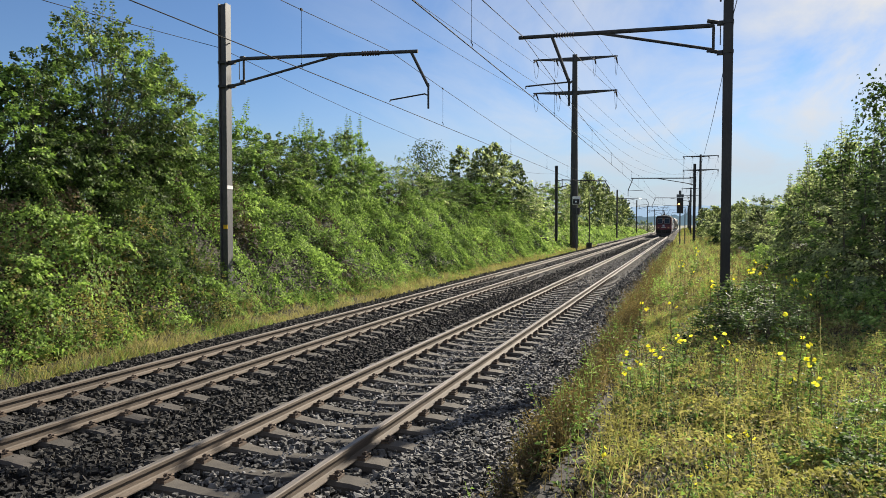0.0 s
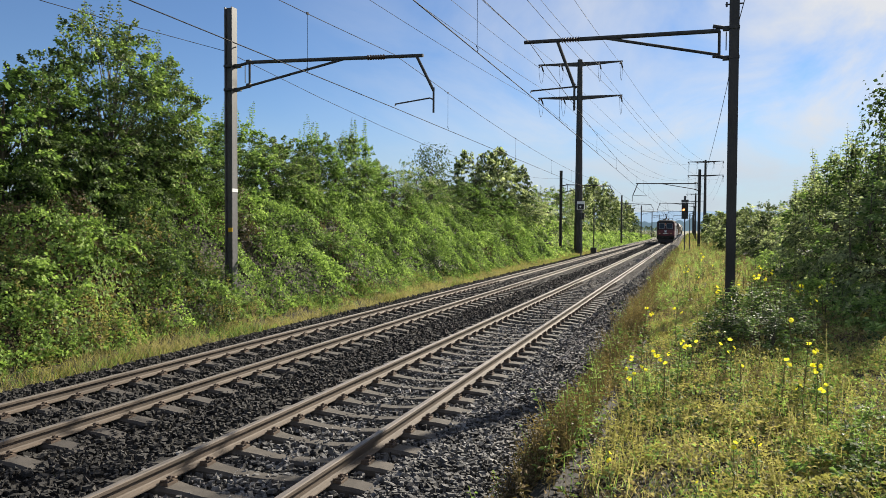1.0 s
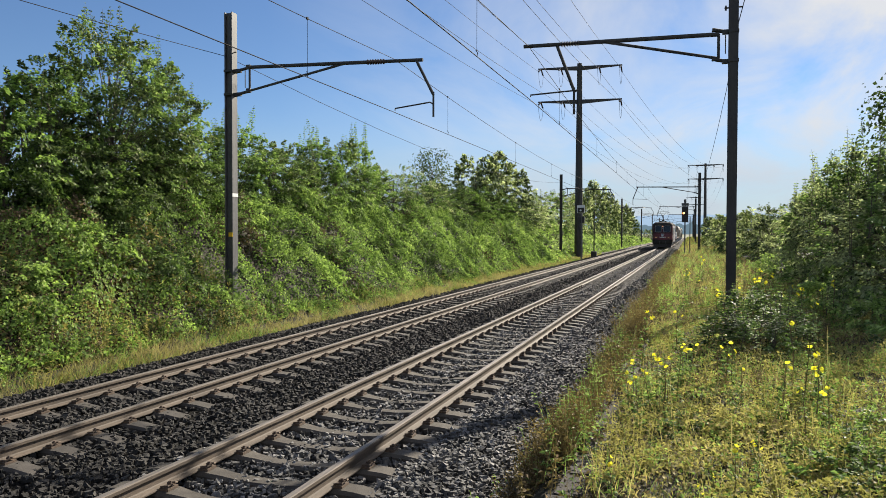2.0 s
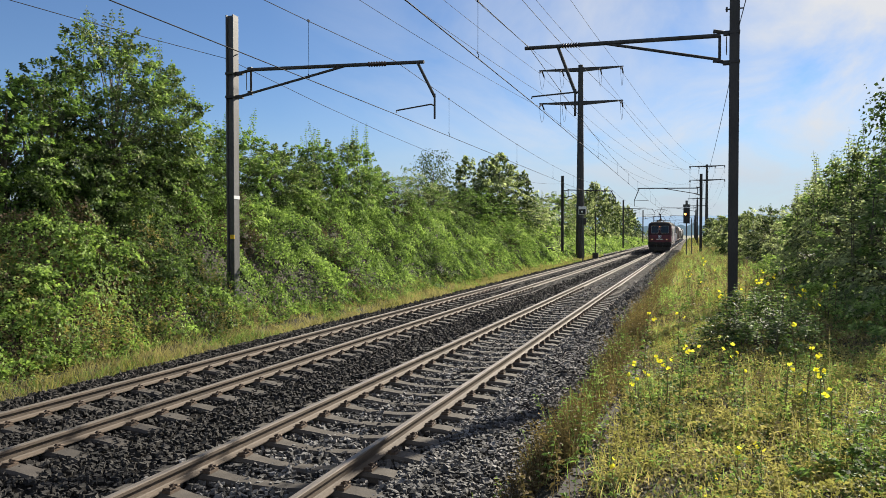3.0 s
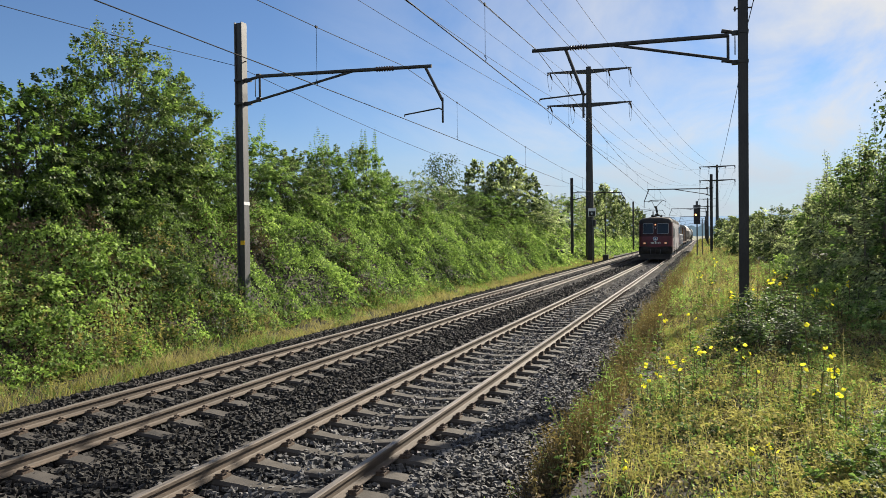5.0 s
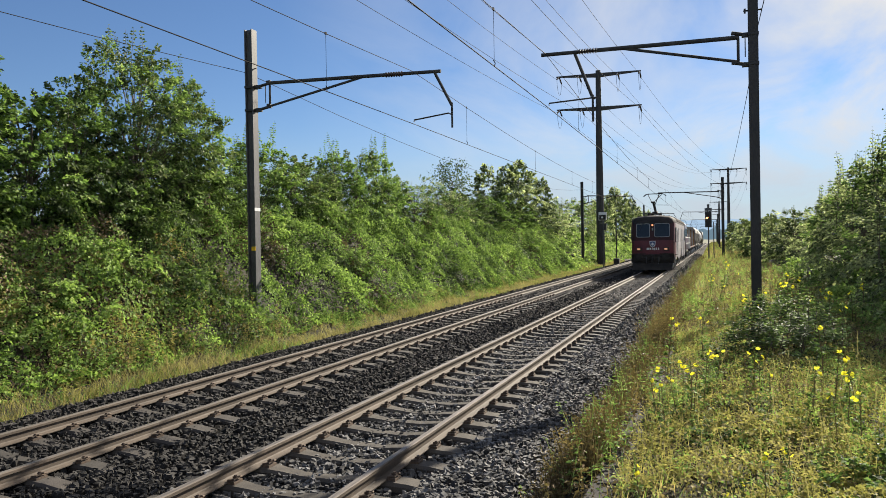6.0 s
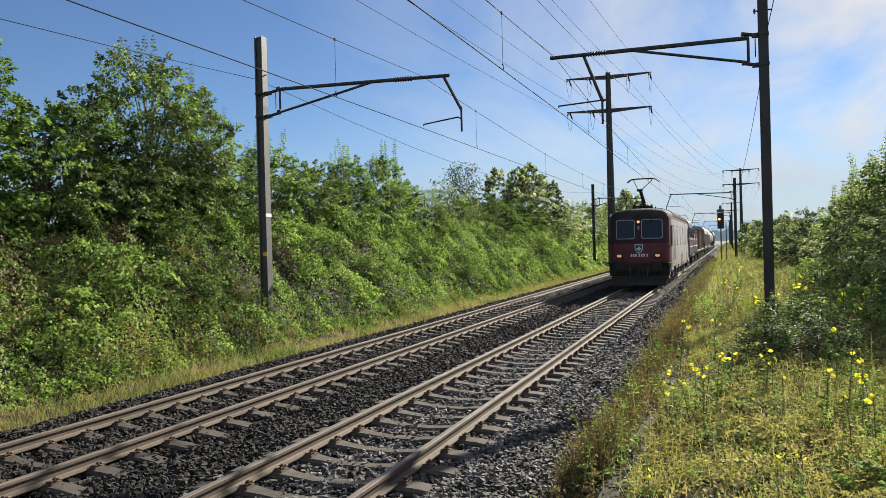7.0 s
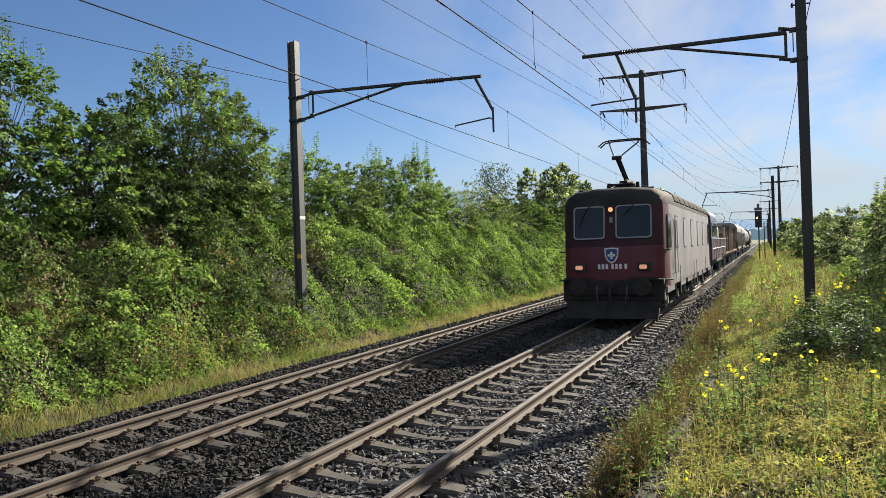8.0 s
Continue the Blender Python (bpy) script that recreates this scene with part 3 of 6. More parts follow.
LM, RM = (-8.75, 17.44), (4.87, 17.5)
mast = catenary_mast(*LM, -0.2, 8.62, 1, 5.98, M["mast"], "grey galvanised steel mast with bracket, standing in brambles", contact=-3.56, wire_z=5.52, arm_z=6.95)
plate = Shape().box(0.0, 0.14, -0.146, -0.132, 2.12, 2.24)
part("number_plate", plate, M["yellow"], mast, "small yellow plate")
band = Shape().box(0.125, 0.137, -0.137, 0.137, 3.28, 3.38)
part("band", band, M["white"], mast, "white marking band")
catenary_mast(*RM, 0.0, 8.75, -1, 4.93, M["mast_dark"], "dark steel mast with bracket on the grassy verge", contact=0.12, wire_z=5.67, arm_z=6.93, beam="box")
for yy, xm in ((73.0, -8.56), (128.5, -7.4), (184.0, -7.55), (240.0, -7.7), (296.0, -7.7)):
    catenary_mast(xm, yy, -0.3, 8.2, 1, 5.0, M["mast_dark"], "slim dark mast with bracket at the foot of the bank", False, 6.7, 5.5, -3.9)
    catenary_mast(4.75, yy, -0.3, 8.05, -1, 5.9, M["mast_dark"], "dark steel mast with bracket beside the near track", False, 6.75, 5.5, -0.15, outer=True)

# wires
def wire(name, pts, r, label, mat=None):
    s = Shape()
    s.tube(pts, r, 6)
    return tagged(part(name, s, mat or M["wire"]), label, "wire")


def sag(a, b, s, n=14):
    a, b = Vector(a), Vector(b)
    return [a.lerp(b, i / n) - Vector((0, 0, 4 * s * (i / n) * (1 - i / n))) for i in range(n + 1)]


SPANS = [-38.0, 17.5, 73.0, 128.5, 184.0, 240.0, 296.0]
for label, xc, zc, zm, zig in (("bare copper contact wire over the near track", -0.06, 5.645, 6.95, 0.13), ("bare copper contact wire over the far track", -3.74, 5.495, 6.92, 0.12)):
    cp, mp = [], []
    for k, y in enumerate(SPANS):
        cp.append((xc + zig * (1 if k % 2 else -1), y, zc))
    wire("contact_wire", cp, 0.010, label)
    for k in range(len(SPANS) - 1):
        (xa, ya, _), (xb, yb, _) = cp[k], cp[k + 1]
        mp += sag((xa, ya, zm), (xb, yb, zm), 0.68, 12)[(1 if k else 0):]
    wire("messenger_wire", mp, 0.008, "steel messenger wire carrying the contact wire")
    for k in range(len(SPANS) - 1):
        for u in (0.083, 0.262, 0.43, 0.57, 0.738, 0.917):
            y = SPANS[k] + u * 55.5
            if y < 4 or y > 200:
                continue
            f = (y - SPANS[k]) / (SPANS[k + 1] - SPANS[k])
            x = cp[k][0] + f * (cp[k + 1][0] - cp[k][0])
            s = Shape()
            zt = zm - 4 * 0.68 * f * (1 - f)
            s.tube([(x, y, zt + 0.03), (x, y, zc + 0.1)], 0.0045, 5)
            s.tube([(x - 0.02, y, zc + 0.12), (x + 0.02, y, zc + 0.06), (x, y, zc)], 0.009, 5)
            s.box(x - 0.014, x + 0.014, y - 0.03, y + 0.03, zt - 0.02, zt + 0.03)
            tagged(part("dropper", s, M["wire"]), "thin dropper wire between messenger and contact wire", "dropper", "droppers")
fl, fr = [], []
XL = [-8.95, -8.95, -8.76, -7.6, -7.75, -7.9, -7.9]
for k in range(len(SPANS) - 1):
    fl += sag((XL[k], SPANS[k], 7.4), (XL[k + 1], SPANS[k + 1], 7.4), 1.05, 10)[(1 if k else 0):]
    fr += sag((5.03, SPANS[k], 7.12), (4.98, SPANS[k + 1], 7.12), 0.6, 8)[(1 if k else 0):]
wire("earth_wire", fl, 0.009, "earth wire along the far masts")
wire("earth_wire", fr, 0.009, "earth wire along the near masts")


# ---- high-voltage pylons ----
ARMS = ((19.6, (-4.05, -1.95, 2.0, 4.2)), (16.1, (-4.05, -1.7, 4.2)))


def pylon(x, y, z0, turn):
    t = thing("power_pylon", "tall dark steel pylon with two crossarms", "power pylon", "high-voltage pylons", at=pose(x, y, 0, 0, 0, turn))
    post = Shape()
    n = 8
    rings = [[(r * math.cos(2 * math.pi * j / n + 0.39), r * math.sin(2 * math.pi * j / n + 0.39), z) for j in range(n)] for z, r in ((z0, 0.46), (7, 0.40), (14, 0.33), (20.0, 0.27))]
    post.loft(rings)
    part("pole", post, M["mast_dark"], t)
    for z, xs in ARMS:
        a = Shape()
        for e in (-1, 1):
            L = 4.35 * e
            a.loft([[(0, -0.16, z - 0.30), (0, 0.16, z - 0.30), (0, 0.16, z + 0.12), (0, -0.16, z + 0.12)], [(L, -0.06, z - 0.02), (L, 0.06, z - 0.02), (L, 0.06, z + 0.1), (L, -0.06, z + 0.1)]][:: e])
        part("crossarm", a, M["mast_dark"], t)
        for px in xs:
            for w in (-1, 1):
                part("insulator", insulator((px, 0.1 * w, z), (px + 0.12 * w, 1.15 * w, z - 0.45), 0.085, 7), M["insul"], t)
            j = Shape()
            j.tube([(px - 0.12, -1.15, z - 0.45), (px - 0.1, -1.0, z - 1.1), (px - 0.05, -0.5, z - 1.75), (px, 0, z - 1.95), (px + 0.05, 0.5, z - 1.75), (px + 0.1, 1.0, z - 1.1), (px + 0.12, 1.15, z - 0.45)], 0.016, 6)
            part("jumper", j, M["wire"], t)
    return t


PY = [(-7.2, 76.0), (7.4, 195.0), (6.2, 370.0)]
pylon(*PY[0], -0.3, 5)
pylon(*PY[1], -0.3, -2)
pylon(*PY[2], -0.3, 0)
for z, xs in ARMS:
    for px in xs:
        a = Vector((PY[0][0] + px, PY[0][1] - 1.1, z - 0.45))
        wire("power_line", sag(a, (PY[0][0] + px - 2.8, -42, z - 0.45), 1.8 + 0.075 * px, 24), 0.014, "high-voltage conductor between pylons")
        b = Vector((PY[1][0] + px, PY[1][1], z - 0.5))
        wire("power_line", sag(a + Vector((0, 2.2, 0)), b, 3.4, 20), 0.014, "high-voltage conductor between pylons")
        wire("power_line", sag(b, (PY[2][0] + px, PY[2][1], z - 0.5), 3.4, 12), 0.014, "high-voltage conductor between pylons")


# ---- signals and line-side posts ----
def signal(x, y, z0, lamp_z):
    t = thing("railway_signal", "black-backed light signal on a slim post, one amber lamp lit", "railway signal", at=pose(x, y, 0))
    s = Shape()
    s.tube([(0, 0.12, z0), (0, 0.12, lamp_z + 0.3)], 0.055, 8)
    part("post", s, M["mast"], t, smooth=True)
    s = Shape()
    s.tube([(0.42, 0.5, z0), (0.42, 0.5, lamp_z - 0.6)], 0.04, 8)
    part("ladder_post", s, M["mast"], t, smooth=True)
    hd = Shape()
    hd.box(-0.27, 0.27, -0.05, 0.12, lamp_z - 1.05, lamp_z + 0.35)
    part("head", hd, M["black"], t, bevel=0.03)
    tp = Shape()
    tp.box(-0.3, 0.3, 0.02, 0.14, lamp_z + 0.38, lamp_z + 0.62)
    tp.box(-0.1, 0.1, 0.0, 0.12, lamp_z + 0.62, lamp_z + 0.95)
    part("top_plate", tp, M["mast"], t, "pale grey top plate", bevel=0.01)
    for k, (dx, dz) in enumerate(((-0.1, 0.12), (0.1, 0.12), (-0.1, -0.25), (0.1, -0.25), (0, -0.6))):
        h = Shape()
        h.tube([(dx, -0.05, lamp_z + dz), (dx, -0.17, lamp_z + dz)], 0.075, 10)
        part("lamp_hood", h, M["black"], t, smooth=True)
    lamp = Shape()
    lamp.tube([(-0.1, -0.17, lamp_z - 0.25), (-0.1, -0.178, lamp_z - 0.25)], 0.085, 12)
    part("lit_lamp", lamp, glow("amber_lamp", (1.0, 0.36, 0.07), 3.5), t, "glowing amber lamp")
    return t


signal(3.5, 66.0, 0.0, 4.25)
t = thing("dwarf_signal_box", "black signal box with white frame on a grey post", "railway signal", at=pose(-5.75, 67.5, 0))
part("post", Shape().tube([(0.05, 0, -0.5), (0.05, 0, 4.0)], 0.07, 8), M["mast"], t)
part("frame", Shape().box(-0.36, 0.36, -0.04, 0.06, 4.1, 4.85), M["white"], t, "white-grey frame", bevel=0.02)
part("box", Shape().box(-0.3, 0.3, -0.1, -0.042, 4.14, 4.6), M["black"], t, bevel=0.02)
part("lower_box", Shape().box(-0.3, 0.34, -0.06, 0.1, 3.15, 3.8), M["black"], t, bevel=0.02)
part("lens", Shape().tube([(-0.02, -0.1, 4.36), (-0.02, -0.13, 4.36)], 0.09, 10), M["white"], t)
t = thing("marker_post", "slim dark post with a square foot beside the far track", "post", at=pose(-5.9, 78.5, 0))
part("post", Shape().tube([(0, 0, -0.5), (0, 0, 4.7)], 0.06, 8), M["mast_dark"], t)
part("foot", Shape().box(-0.3, 0.3, -0.25, 0.25, -0.6, 0.25), M["black"], t, bevel=0.02)

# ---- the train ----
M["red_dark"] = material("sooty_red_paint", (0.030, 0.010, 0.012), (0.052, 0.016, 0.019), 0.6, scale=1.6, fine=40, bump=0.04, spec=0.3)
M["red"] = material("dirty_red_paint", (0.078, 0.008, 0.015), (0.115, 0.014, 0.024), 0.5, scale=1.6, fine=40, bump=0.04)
# pale grey paints the grazing sun's glare over the dusty red sides
M["dusty_glare"] = material("dust_and_glare_red_side", (0.24, 0.226, 0.235), (0.33, 0.318, 0.33), 0.5, scale=1.1, fine=30, bump=0.05, third=(0.285, 0.262, 0.27), stretch=(1, 1, 0.35), spec=0.2)
M["roof"] = material("sooty_roof", (0.026, 0.024, 0.024), (0.05, 0.046, 0.045), 0.8, spec=0.15, scale=1.5, fine=30, bump=0.15)
M["roofrib"] = material("dusty_roof_panel", (0.028, 0.024, 0.02), (0.05, 0.042, 0.035), 0.85, spec=0.08, scale=2, fine=30, bump=0.1)
M["under"] = material("brake_dust_black", (0.012, 0.011, 0.010), (0.035, 0.03, 0.026), 0.85, scale=3, fine=50, bump=0.3)
M["pane"] = glass("dark_cab_glass")
M["chrome"] = material("bare_metal", (0.40, 0.40, 0.40), (0.55, 0.55, 0.54), 0.35, 0.8, scale=5, fine=50, bump=0.03)
M["greyw"] = material("window_rubber", (0.24, 0.25, 0.26), (0.32, 0.33, 0.34), 0.5, scale=5, fine=50, bump=0.03)
M["lampw"] = glow("warm_headlamp", (1.0, 0.50, 0.28), 0.24)
M["lampo"] = glow("dim_top_lamp", (1.0, 0.40, 0.18), 0.6)
M["blue"] = material("blue_shield", (0.03, 0.06, 0.16), (0.04, 0.075, 0.19), 0.4, scale=5, fine=50, bump=0)
M["steelw"] = material("worn_wheel_steel", (0.16, 0.14, 0.12), (0.26, 0.23, 0.20), 0.5, 0.6, scale=5, fine=60, bump=0.1)
SPEED, FRONT = 15.34, 20.12          # metres a second; the cab's place at the end


def section(w, z0, zs, zr, r, n=6):
    """Half rounded vehicle outline: floor z0, sides up to zs, roof crown zr."""
    pts = [(-w, z0), (-w, zs)]
    for i in range(1, 2 * n):
        a = math.pi - math.pi * i / (2 * n)
        cx, sz_ = math.cos(a), math.sin(a)
        pts.append((w * math.copysign(abs(cx) ** 0.42, cx), zs + (zr - zs) * abs(sz_) ** 0.7))
    pts += [(w, zs), (w, z0)]
    return pts


def wheelset(parent, y, r=0.63):
    ax = Shape().tube([(-0.8, y, r), (0.8, y, r)], 0.09, 8)
    a = part("axle", ax, M["under"], parent)
    for s in (-1, 1):
        w = Shape()
        w.tube([(s * 0.68, y, r), (s * 0.715, y, r)], r + 0.03, 24)
        w.tube([(s * 0.715, y, r), (s * 0.82, y, r)], r, 24)
        part("wheel", w, M["steelw"], a, smooth=True)
        b = Shape()
        b.box(s * 0.86 - 0.06, s * 0.86 + 0.16 * s + 0.06, y - 0.17, y + 0.17, r - 0.16, r + 0.2)
        b.tube([(s * 1.0, y, r), (s * 1.1, y, r)], 0.13, 10)
        part("axle_box", b, M["under"], a)


def bogie(parent, yc, axles, r):
    f = Shape()
    for s in (-1, 1):
        f.box(s * 1.0 - 0.07, s * 1.0 + 0.07, yc + axles[0] - 0.7, yc + axles[-1] + 0.7, 0.62, 0.92)
        for a in axles:
            for d in (-0.3, 0.3):
                f.tube([(s * 1.08, yc + a + d, 0.55), (s * 1.08, yc + a + d, 0.92)], 0.10, 8)
        for k in range(len(axles) - 1):
            m = yc + (axles[k] + axles[k + 1]) / 2
            f.box(s * 1.12 - 0.05, s * 1.12 + 0.05, m - 0.35, m + 0.35, 0.28, 0.62)
            f.tube([(s * 1.2, m - 0.5, 0.42), (s * 1.2, m - 0.1, 0.75), (s * 1.2, m + 0.45, 0.5)], 0.035, 6)
    f.box(-1.02, 1.02, yc - 0.2, yc + 0.2, 0.64, 0.88)
    b = part("bogie", f, M["under"], parent, bevel=0.01)
    for a in axles:
        wheelset(b, yc + a, r)
    # hoses and sand pipes that catch the light
    for s in (-1, 1):
        for a in axles:
            h = Shape()
            h.tube([(s * 1.22, yc + a - 0.55, 0.85), (s * 1.25, yc + a - 0.62, 0.45), (s * 1.0, yc + a - 0.7, 0.18)], 0.028, 6)
            part("sand_pipe", h, M["chrome"], b)
            part("brake_cylinder", Shape().box(s * 1.18 - 0.03, s * 1.18 + 0.03, yc + a + 0.2, yc + a + 0.42, 0.35, 0.62), M["greyw"], b)


def buffers(parent, y, way):
    for s in (-1, 1):
        b = Shape()
        b.tube([(s * 0.88, y, 1.05), (s * 0.88, y + way * 0.42, 1.05)], 0.11, 12)
        b.tube([(s * 0.88, y + way * 0.42, 1.05), (s * 0.88, y + way * 0.50, 1.05)], 0.25, 18)
        part("buffer", b, M["under"], parent, smooth=True)
    c = Shape()
    c.tube([(0, y, 1.0), (0, y + way * 0.35, 1.0), (0, y + way * 0.45, 0.8), (0, y + way * 0.42, 0.6)], 0.05, 8)
    c.box(-0.12, 0.12, min(y, y + way * 0.2), max(y, y + way * 0.2), 0.85, 1.15)
    part("coupling", c, M["under"], parent)


def round_rect(w, h, r, n=4):
    out = []
    for cx, cz, a0 in ((w - r, h - r, 0), (-w + r, h - r, 90), (-w + r, -h + r, 180), (w - r, -h + r, 270)):
        out += [(cx + r * math.cos(radians(a0 + 90 * i / n)), cz + r * math.sin(radians(a0 + 90 * i / n))) for i in range(n + 1)]
    return out


def locomotive():
    t = thing("locomotive", "dirty dark red six-axle electric locomotive with raised pantograph", "locomotive")
    # body: cab noses lean back above the waist, the corners turn in
    def ring(y, w, zs, zr, z0=0.98):
        return [(x, y, z) for x, z in section(w, z0, zs, zr, 0.4)]
    body = Shape()
    L = 17.5
    # lower and upper nose: the face is drawn as its own part, so the body starts just behind it
    rings = [ring(0.34, 1.40, 3.30, 3.62), ring(0.55, 1.45, 3.33, 3.76), ring(1.0, 1.475, 3.35, 3.85), ring(2.2, 1.475, 3.35, 3.90), ring(L - 2.2, 1.475, 3.35, 3.90), ring(L - 0.5, 1.455, 3.33, 3.76), ring(L, 1.40, 3.25, 3.5)]
    body.loft(rings)
    n = len(rings[0])
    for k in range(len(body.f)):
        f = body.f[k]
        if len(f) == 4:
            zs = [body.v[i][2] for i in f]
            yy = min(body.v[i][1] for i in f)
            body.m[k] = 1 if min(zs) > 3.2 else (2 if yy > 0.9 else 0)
    part("body", body, [M["red"], M["roof"], M["dusty_glare"]], t, smooth=True)
    # front face, slightly rounded in plan, tilted back above the window sill
    face = Shape()
    rows = [(0.98, 0.0), (1.30, -0.02), (2.10, 0.0), (2.17, 0.01), (3.32, 0.14), (3.44, 0.18)]
    cols = [(-1.42, 0.34), (-1.39, 0.2), (-1.3, 0.08), (-1.12, 0.0), (-0.5, -0.02), (0, -0.025), (0.5, -0.02), (1.12, 0.0), (1.3, 0.08), (1.39, 0.2), (1.42, 0.34)]
    for z, dy in rows:
        for x, cy in cols:
            face.v.append((x * (1 if z < 2.2 else 0.985), dy + cy, z))
    nc = len(cols)
    for j in range(len(rows) - 1):
        for i in range(nc - 1):
            face.f.append((j * nc + i, j * nc + i + 1, (j + 1) * nc + i + 1, (j + 1) * nc + i))
            face.m.append(1 if j >= 4 else 2 if j == 3 else 0)
    part("cab_front", face, [M["red"], M["roof"], M["red_dark"]], t, smooth=True)
    dome = [[(x * 0.985, 0.18 + cy, 3.44 - 0.006 * abs(x) ** 6) for x, cy in cols], [(x * 0.98, 0.22 + cy, 3.62 - 0.018 * abs(x) ** 6) for x, cy in cols],
            [(x * 0.975, 0.33 + cy * 0.9, 3.77 - 0.028 * abs(x) ** 6) for x, cy in cols], [(x * 0.97, 0.60 + cy * 0.8, 3.87 - 0.033 * abs(x) ** 6) for x, cy in cols], [(x * 0.96, 1.3, 3.92 - 0.033 * abs(x) ** 6) for x, cy in cols]]
    cap = Shape()
    for r in dome:
        cap.v += r
    cap.f = [(j * nc + i, j * nc + i + 1, (j + 1) * nc + i + 1, (j + 1) * nc + i) for j in range(4) for i in range(nc - 1)]
    cap.m = [0] * len(cap.f)
    part("cab_roof", cap, M["roof"], t, "sooty grey roof dome", smooth=True)
    # windscreens: rubber frame and dark glass set on the tilted face
    tilt = math.atan2(0.11, 0.93)
    for s in (-1, 1):
        m = Matrix.Translation((s * 0.625, 0.062, 2.86)) @ Matrix.Rotation(-tilt, 4, "X")
        fr = Shape()
        outer, inner = round_rect(0.475 + 0.025 * s, 0.475, 0.10), round_rect(0.44 + 0.025 * s, 0.44, 0.08)
        k = len(outer)
        pts = [m @ Vector((x, d, z)) for o, d in ((outer, 0.0), (outer, -0.035), (inner, -0.035), (inner, -0.01)) for x, z in o]
        fr.add(pts, [(r * k + j, r * k + (j + 1) % k, (r + 1) * k + (j + 1) % k, (r + 1) * k + j) for r in range(3) for j in range(k)])
        wn_ = part("windscreen", fr, M["greyw"], t, "pale rubber window frame", smooth=True)
        pn = Shape()
        pn.prism(inner, -0.018, -0.012, 0, m)
        part("pane", pn, M["pane"], wn_, "dark reflecting glass")
        wp = Shape()
        wp.tube([m @ Vector((0.08, -0.05, 0.56)), m @ Vector((-0.1, -0.06, 0.34)), m @ Vector((-0.30, -0.06, 0.02 + 0.14 * s))], 0.014, 6)
        part("wiper", wp, M["black"], wn_)
    for s in (-1, 1):
        h = Shape()
        h.box(s * 0.90 - 0.18, s * 0.90 + 0.18, -0.085, 0.0, 1.46, 1.70)
        hl = part("headlight", h, M["black"], t, bevel=0.03)
        g = Shape()
        g.prism(round_rect(0.105, 0.06, 0.045), -0.098, -0.088, 0, Matrix.Translation((s * 0.90 - 0.03, 0, 1.58)))
        part("lens", g, M["lampw"], hl, "glowing warm headlamp")
    tp = Shape().tube([(0, 0.03, 3.22), (0, 0.16, 3.22)], 0.085, 14)
    tl = part("top_light", tp, M["black"], t)
    part("lens", Shape().tube([(0, 0.015, 3.22), (0, 0.028, 3.22)], 0.066, 14), M["lampo"], tl, "dim orange lamp")
    part("vent_plate", Shape().prism(round_rect(0.045, 0.08, 0.02), -0.02, 0.04, 0, Matrix.Translation((0, 0.055, 2.93))), M["greyw"], t)
    # shield with a white cross
    sh = Shape()
    out = [(-0.20, 0.19), (0, 0.21), (0.20, 0.19), (0.185, -0.04), (0.11, -0.18), (0, -0.25), (-0.11, -0.18), (-0.185, -0.04)]
    mm = Matrix.Translation((0, 0, 1.99 - 0.06))
    sh.prism(out, -0.05, -0.02, 0, mm)
    sp = part("shield", sh, M["white"], t, "white-rimmed shield", bevel=0.004)
    part("shield_field", Shape().prism([(x * 0.82, z * 0.82) for x, z in out], -0.056, -0.0505, 0, mm), M["blue"], sp, "dark blue field")
    cr_ = Shape()
    cr_.box(-0.035, 0.035, -0.0625, -0.0565, 1.82, 2.02)
    cr_.box(-0.105, -0.0355, -0.0625, -0.0565, 1.885, 1.955)
    cr_.box(0.0355, 0.105, -0.0625, -0.0565, 1.885, 1.955)
    part("cross", cr_, M["white"], sp)
    # running number, as plain bars of its size
    for x in (-0.36, -0.25, -0.14, 0.02, 0.13, 0.24, 0.39):
        part("number_bar", Shape().box(x - 0.034, x + 0.034, -0.05, -0.03, 1.53, 1.67), M["white"], t)
    # buffer beam, steps, plough
    bm_ = Shape()
    bm_.box(-1.42, 1.42, -0.06, 0.5, 0.62, 1.22)
    bm_.box(-1.25, 1.25, -0.12, -0.06, 0.78, 1.0)
    part("buffer_beam", bm_, M["under"], t, bevel=0.03)
    pl = Shape()
    pl.loft([[(-1.30, -0.15, 0.62), (1.30, -0.15, 0.62), (1.30, 0.1, 0.62), (-1.30, 0.1, 0.62)], [(-1.28, -0.42, 0.16), (1.28, -0.42, 0.16), (1.28, -0.34, 0.16), (-1.28, -0.34, 0.16)]])
    part("snow_plough", pl, M["under"], t)
    for s in (-1, 1):
        hr = Shape()
        hr.tube([(s * 1.35, -0.10, 1.27), (s * 0.45, -0.13, 1.27)], 0.016, 6)
        hr.tube([(s * 1.38, 0.02, 1.25), (s * 1.38, -0.1, 1.27)], 0.016, 6)
        part("handrail", hr, M["under"], t)
        part("step", Shape().box(s * 1.15 - 0.3, s * 1.15 + 0.3, -0.25, -0.05, 1.225, 1.245), M["under"], t)
        part("side_step", Shape().box(s * 1.48 - 0.1, s * 1.48 + 0.1, 0.2, 0.6, 2.02, 2.05), M["under"], t)
        part("side_step", Shape().box(s * 1.48 - 0.14, s * 1.48 + 0.14, 0.2, 0.65, 1.18, 1.21), M["under"], t)
    buffers(t, -0.06, -1)
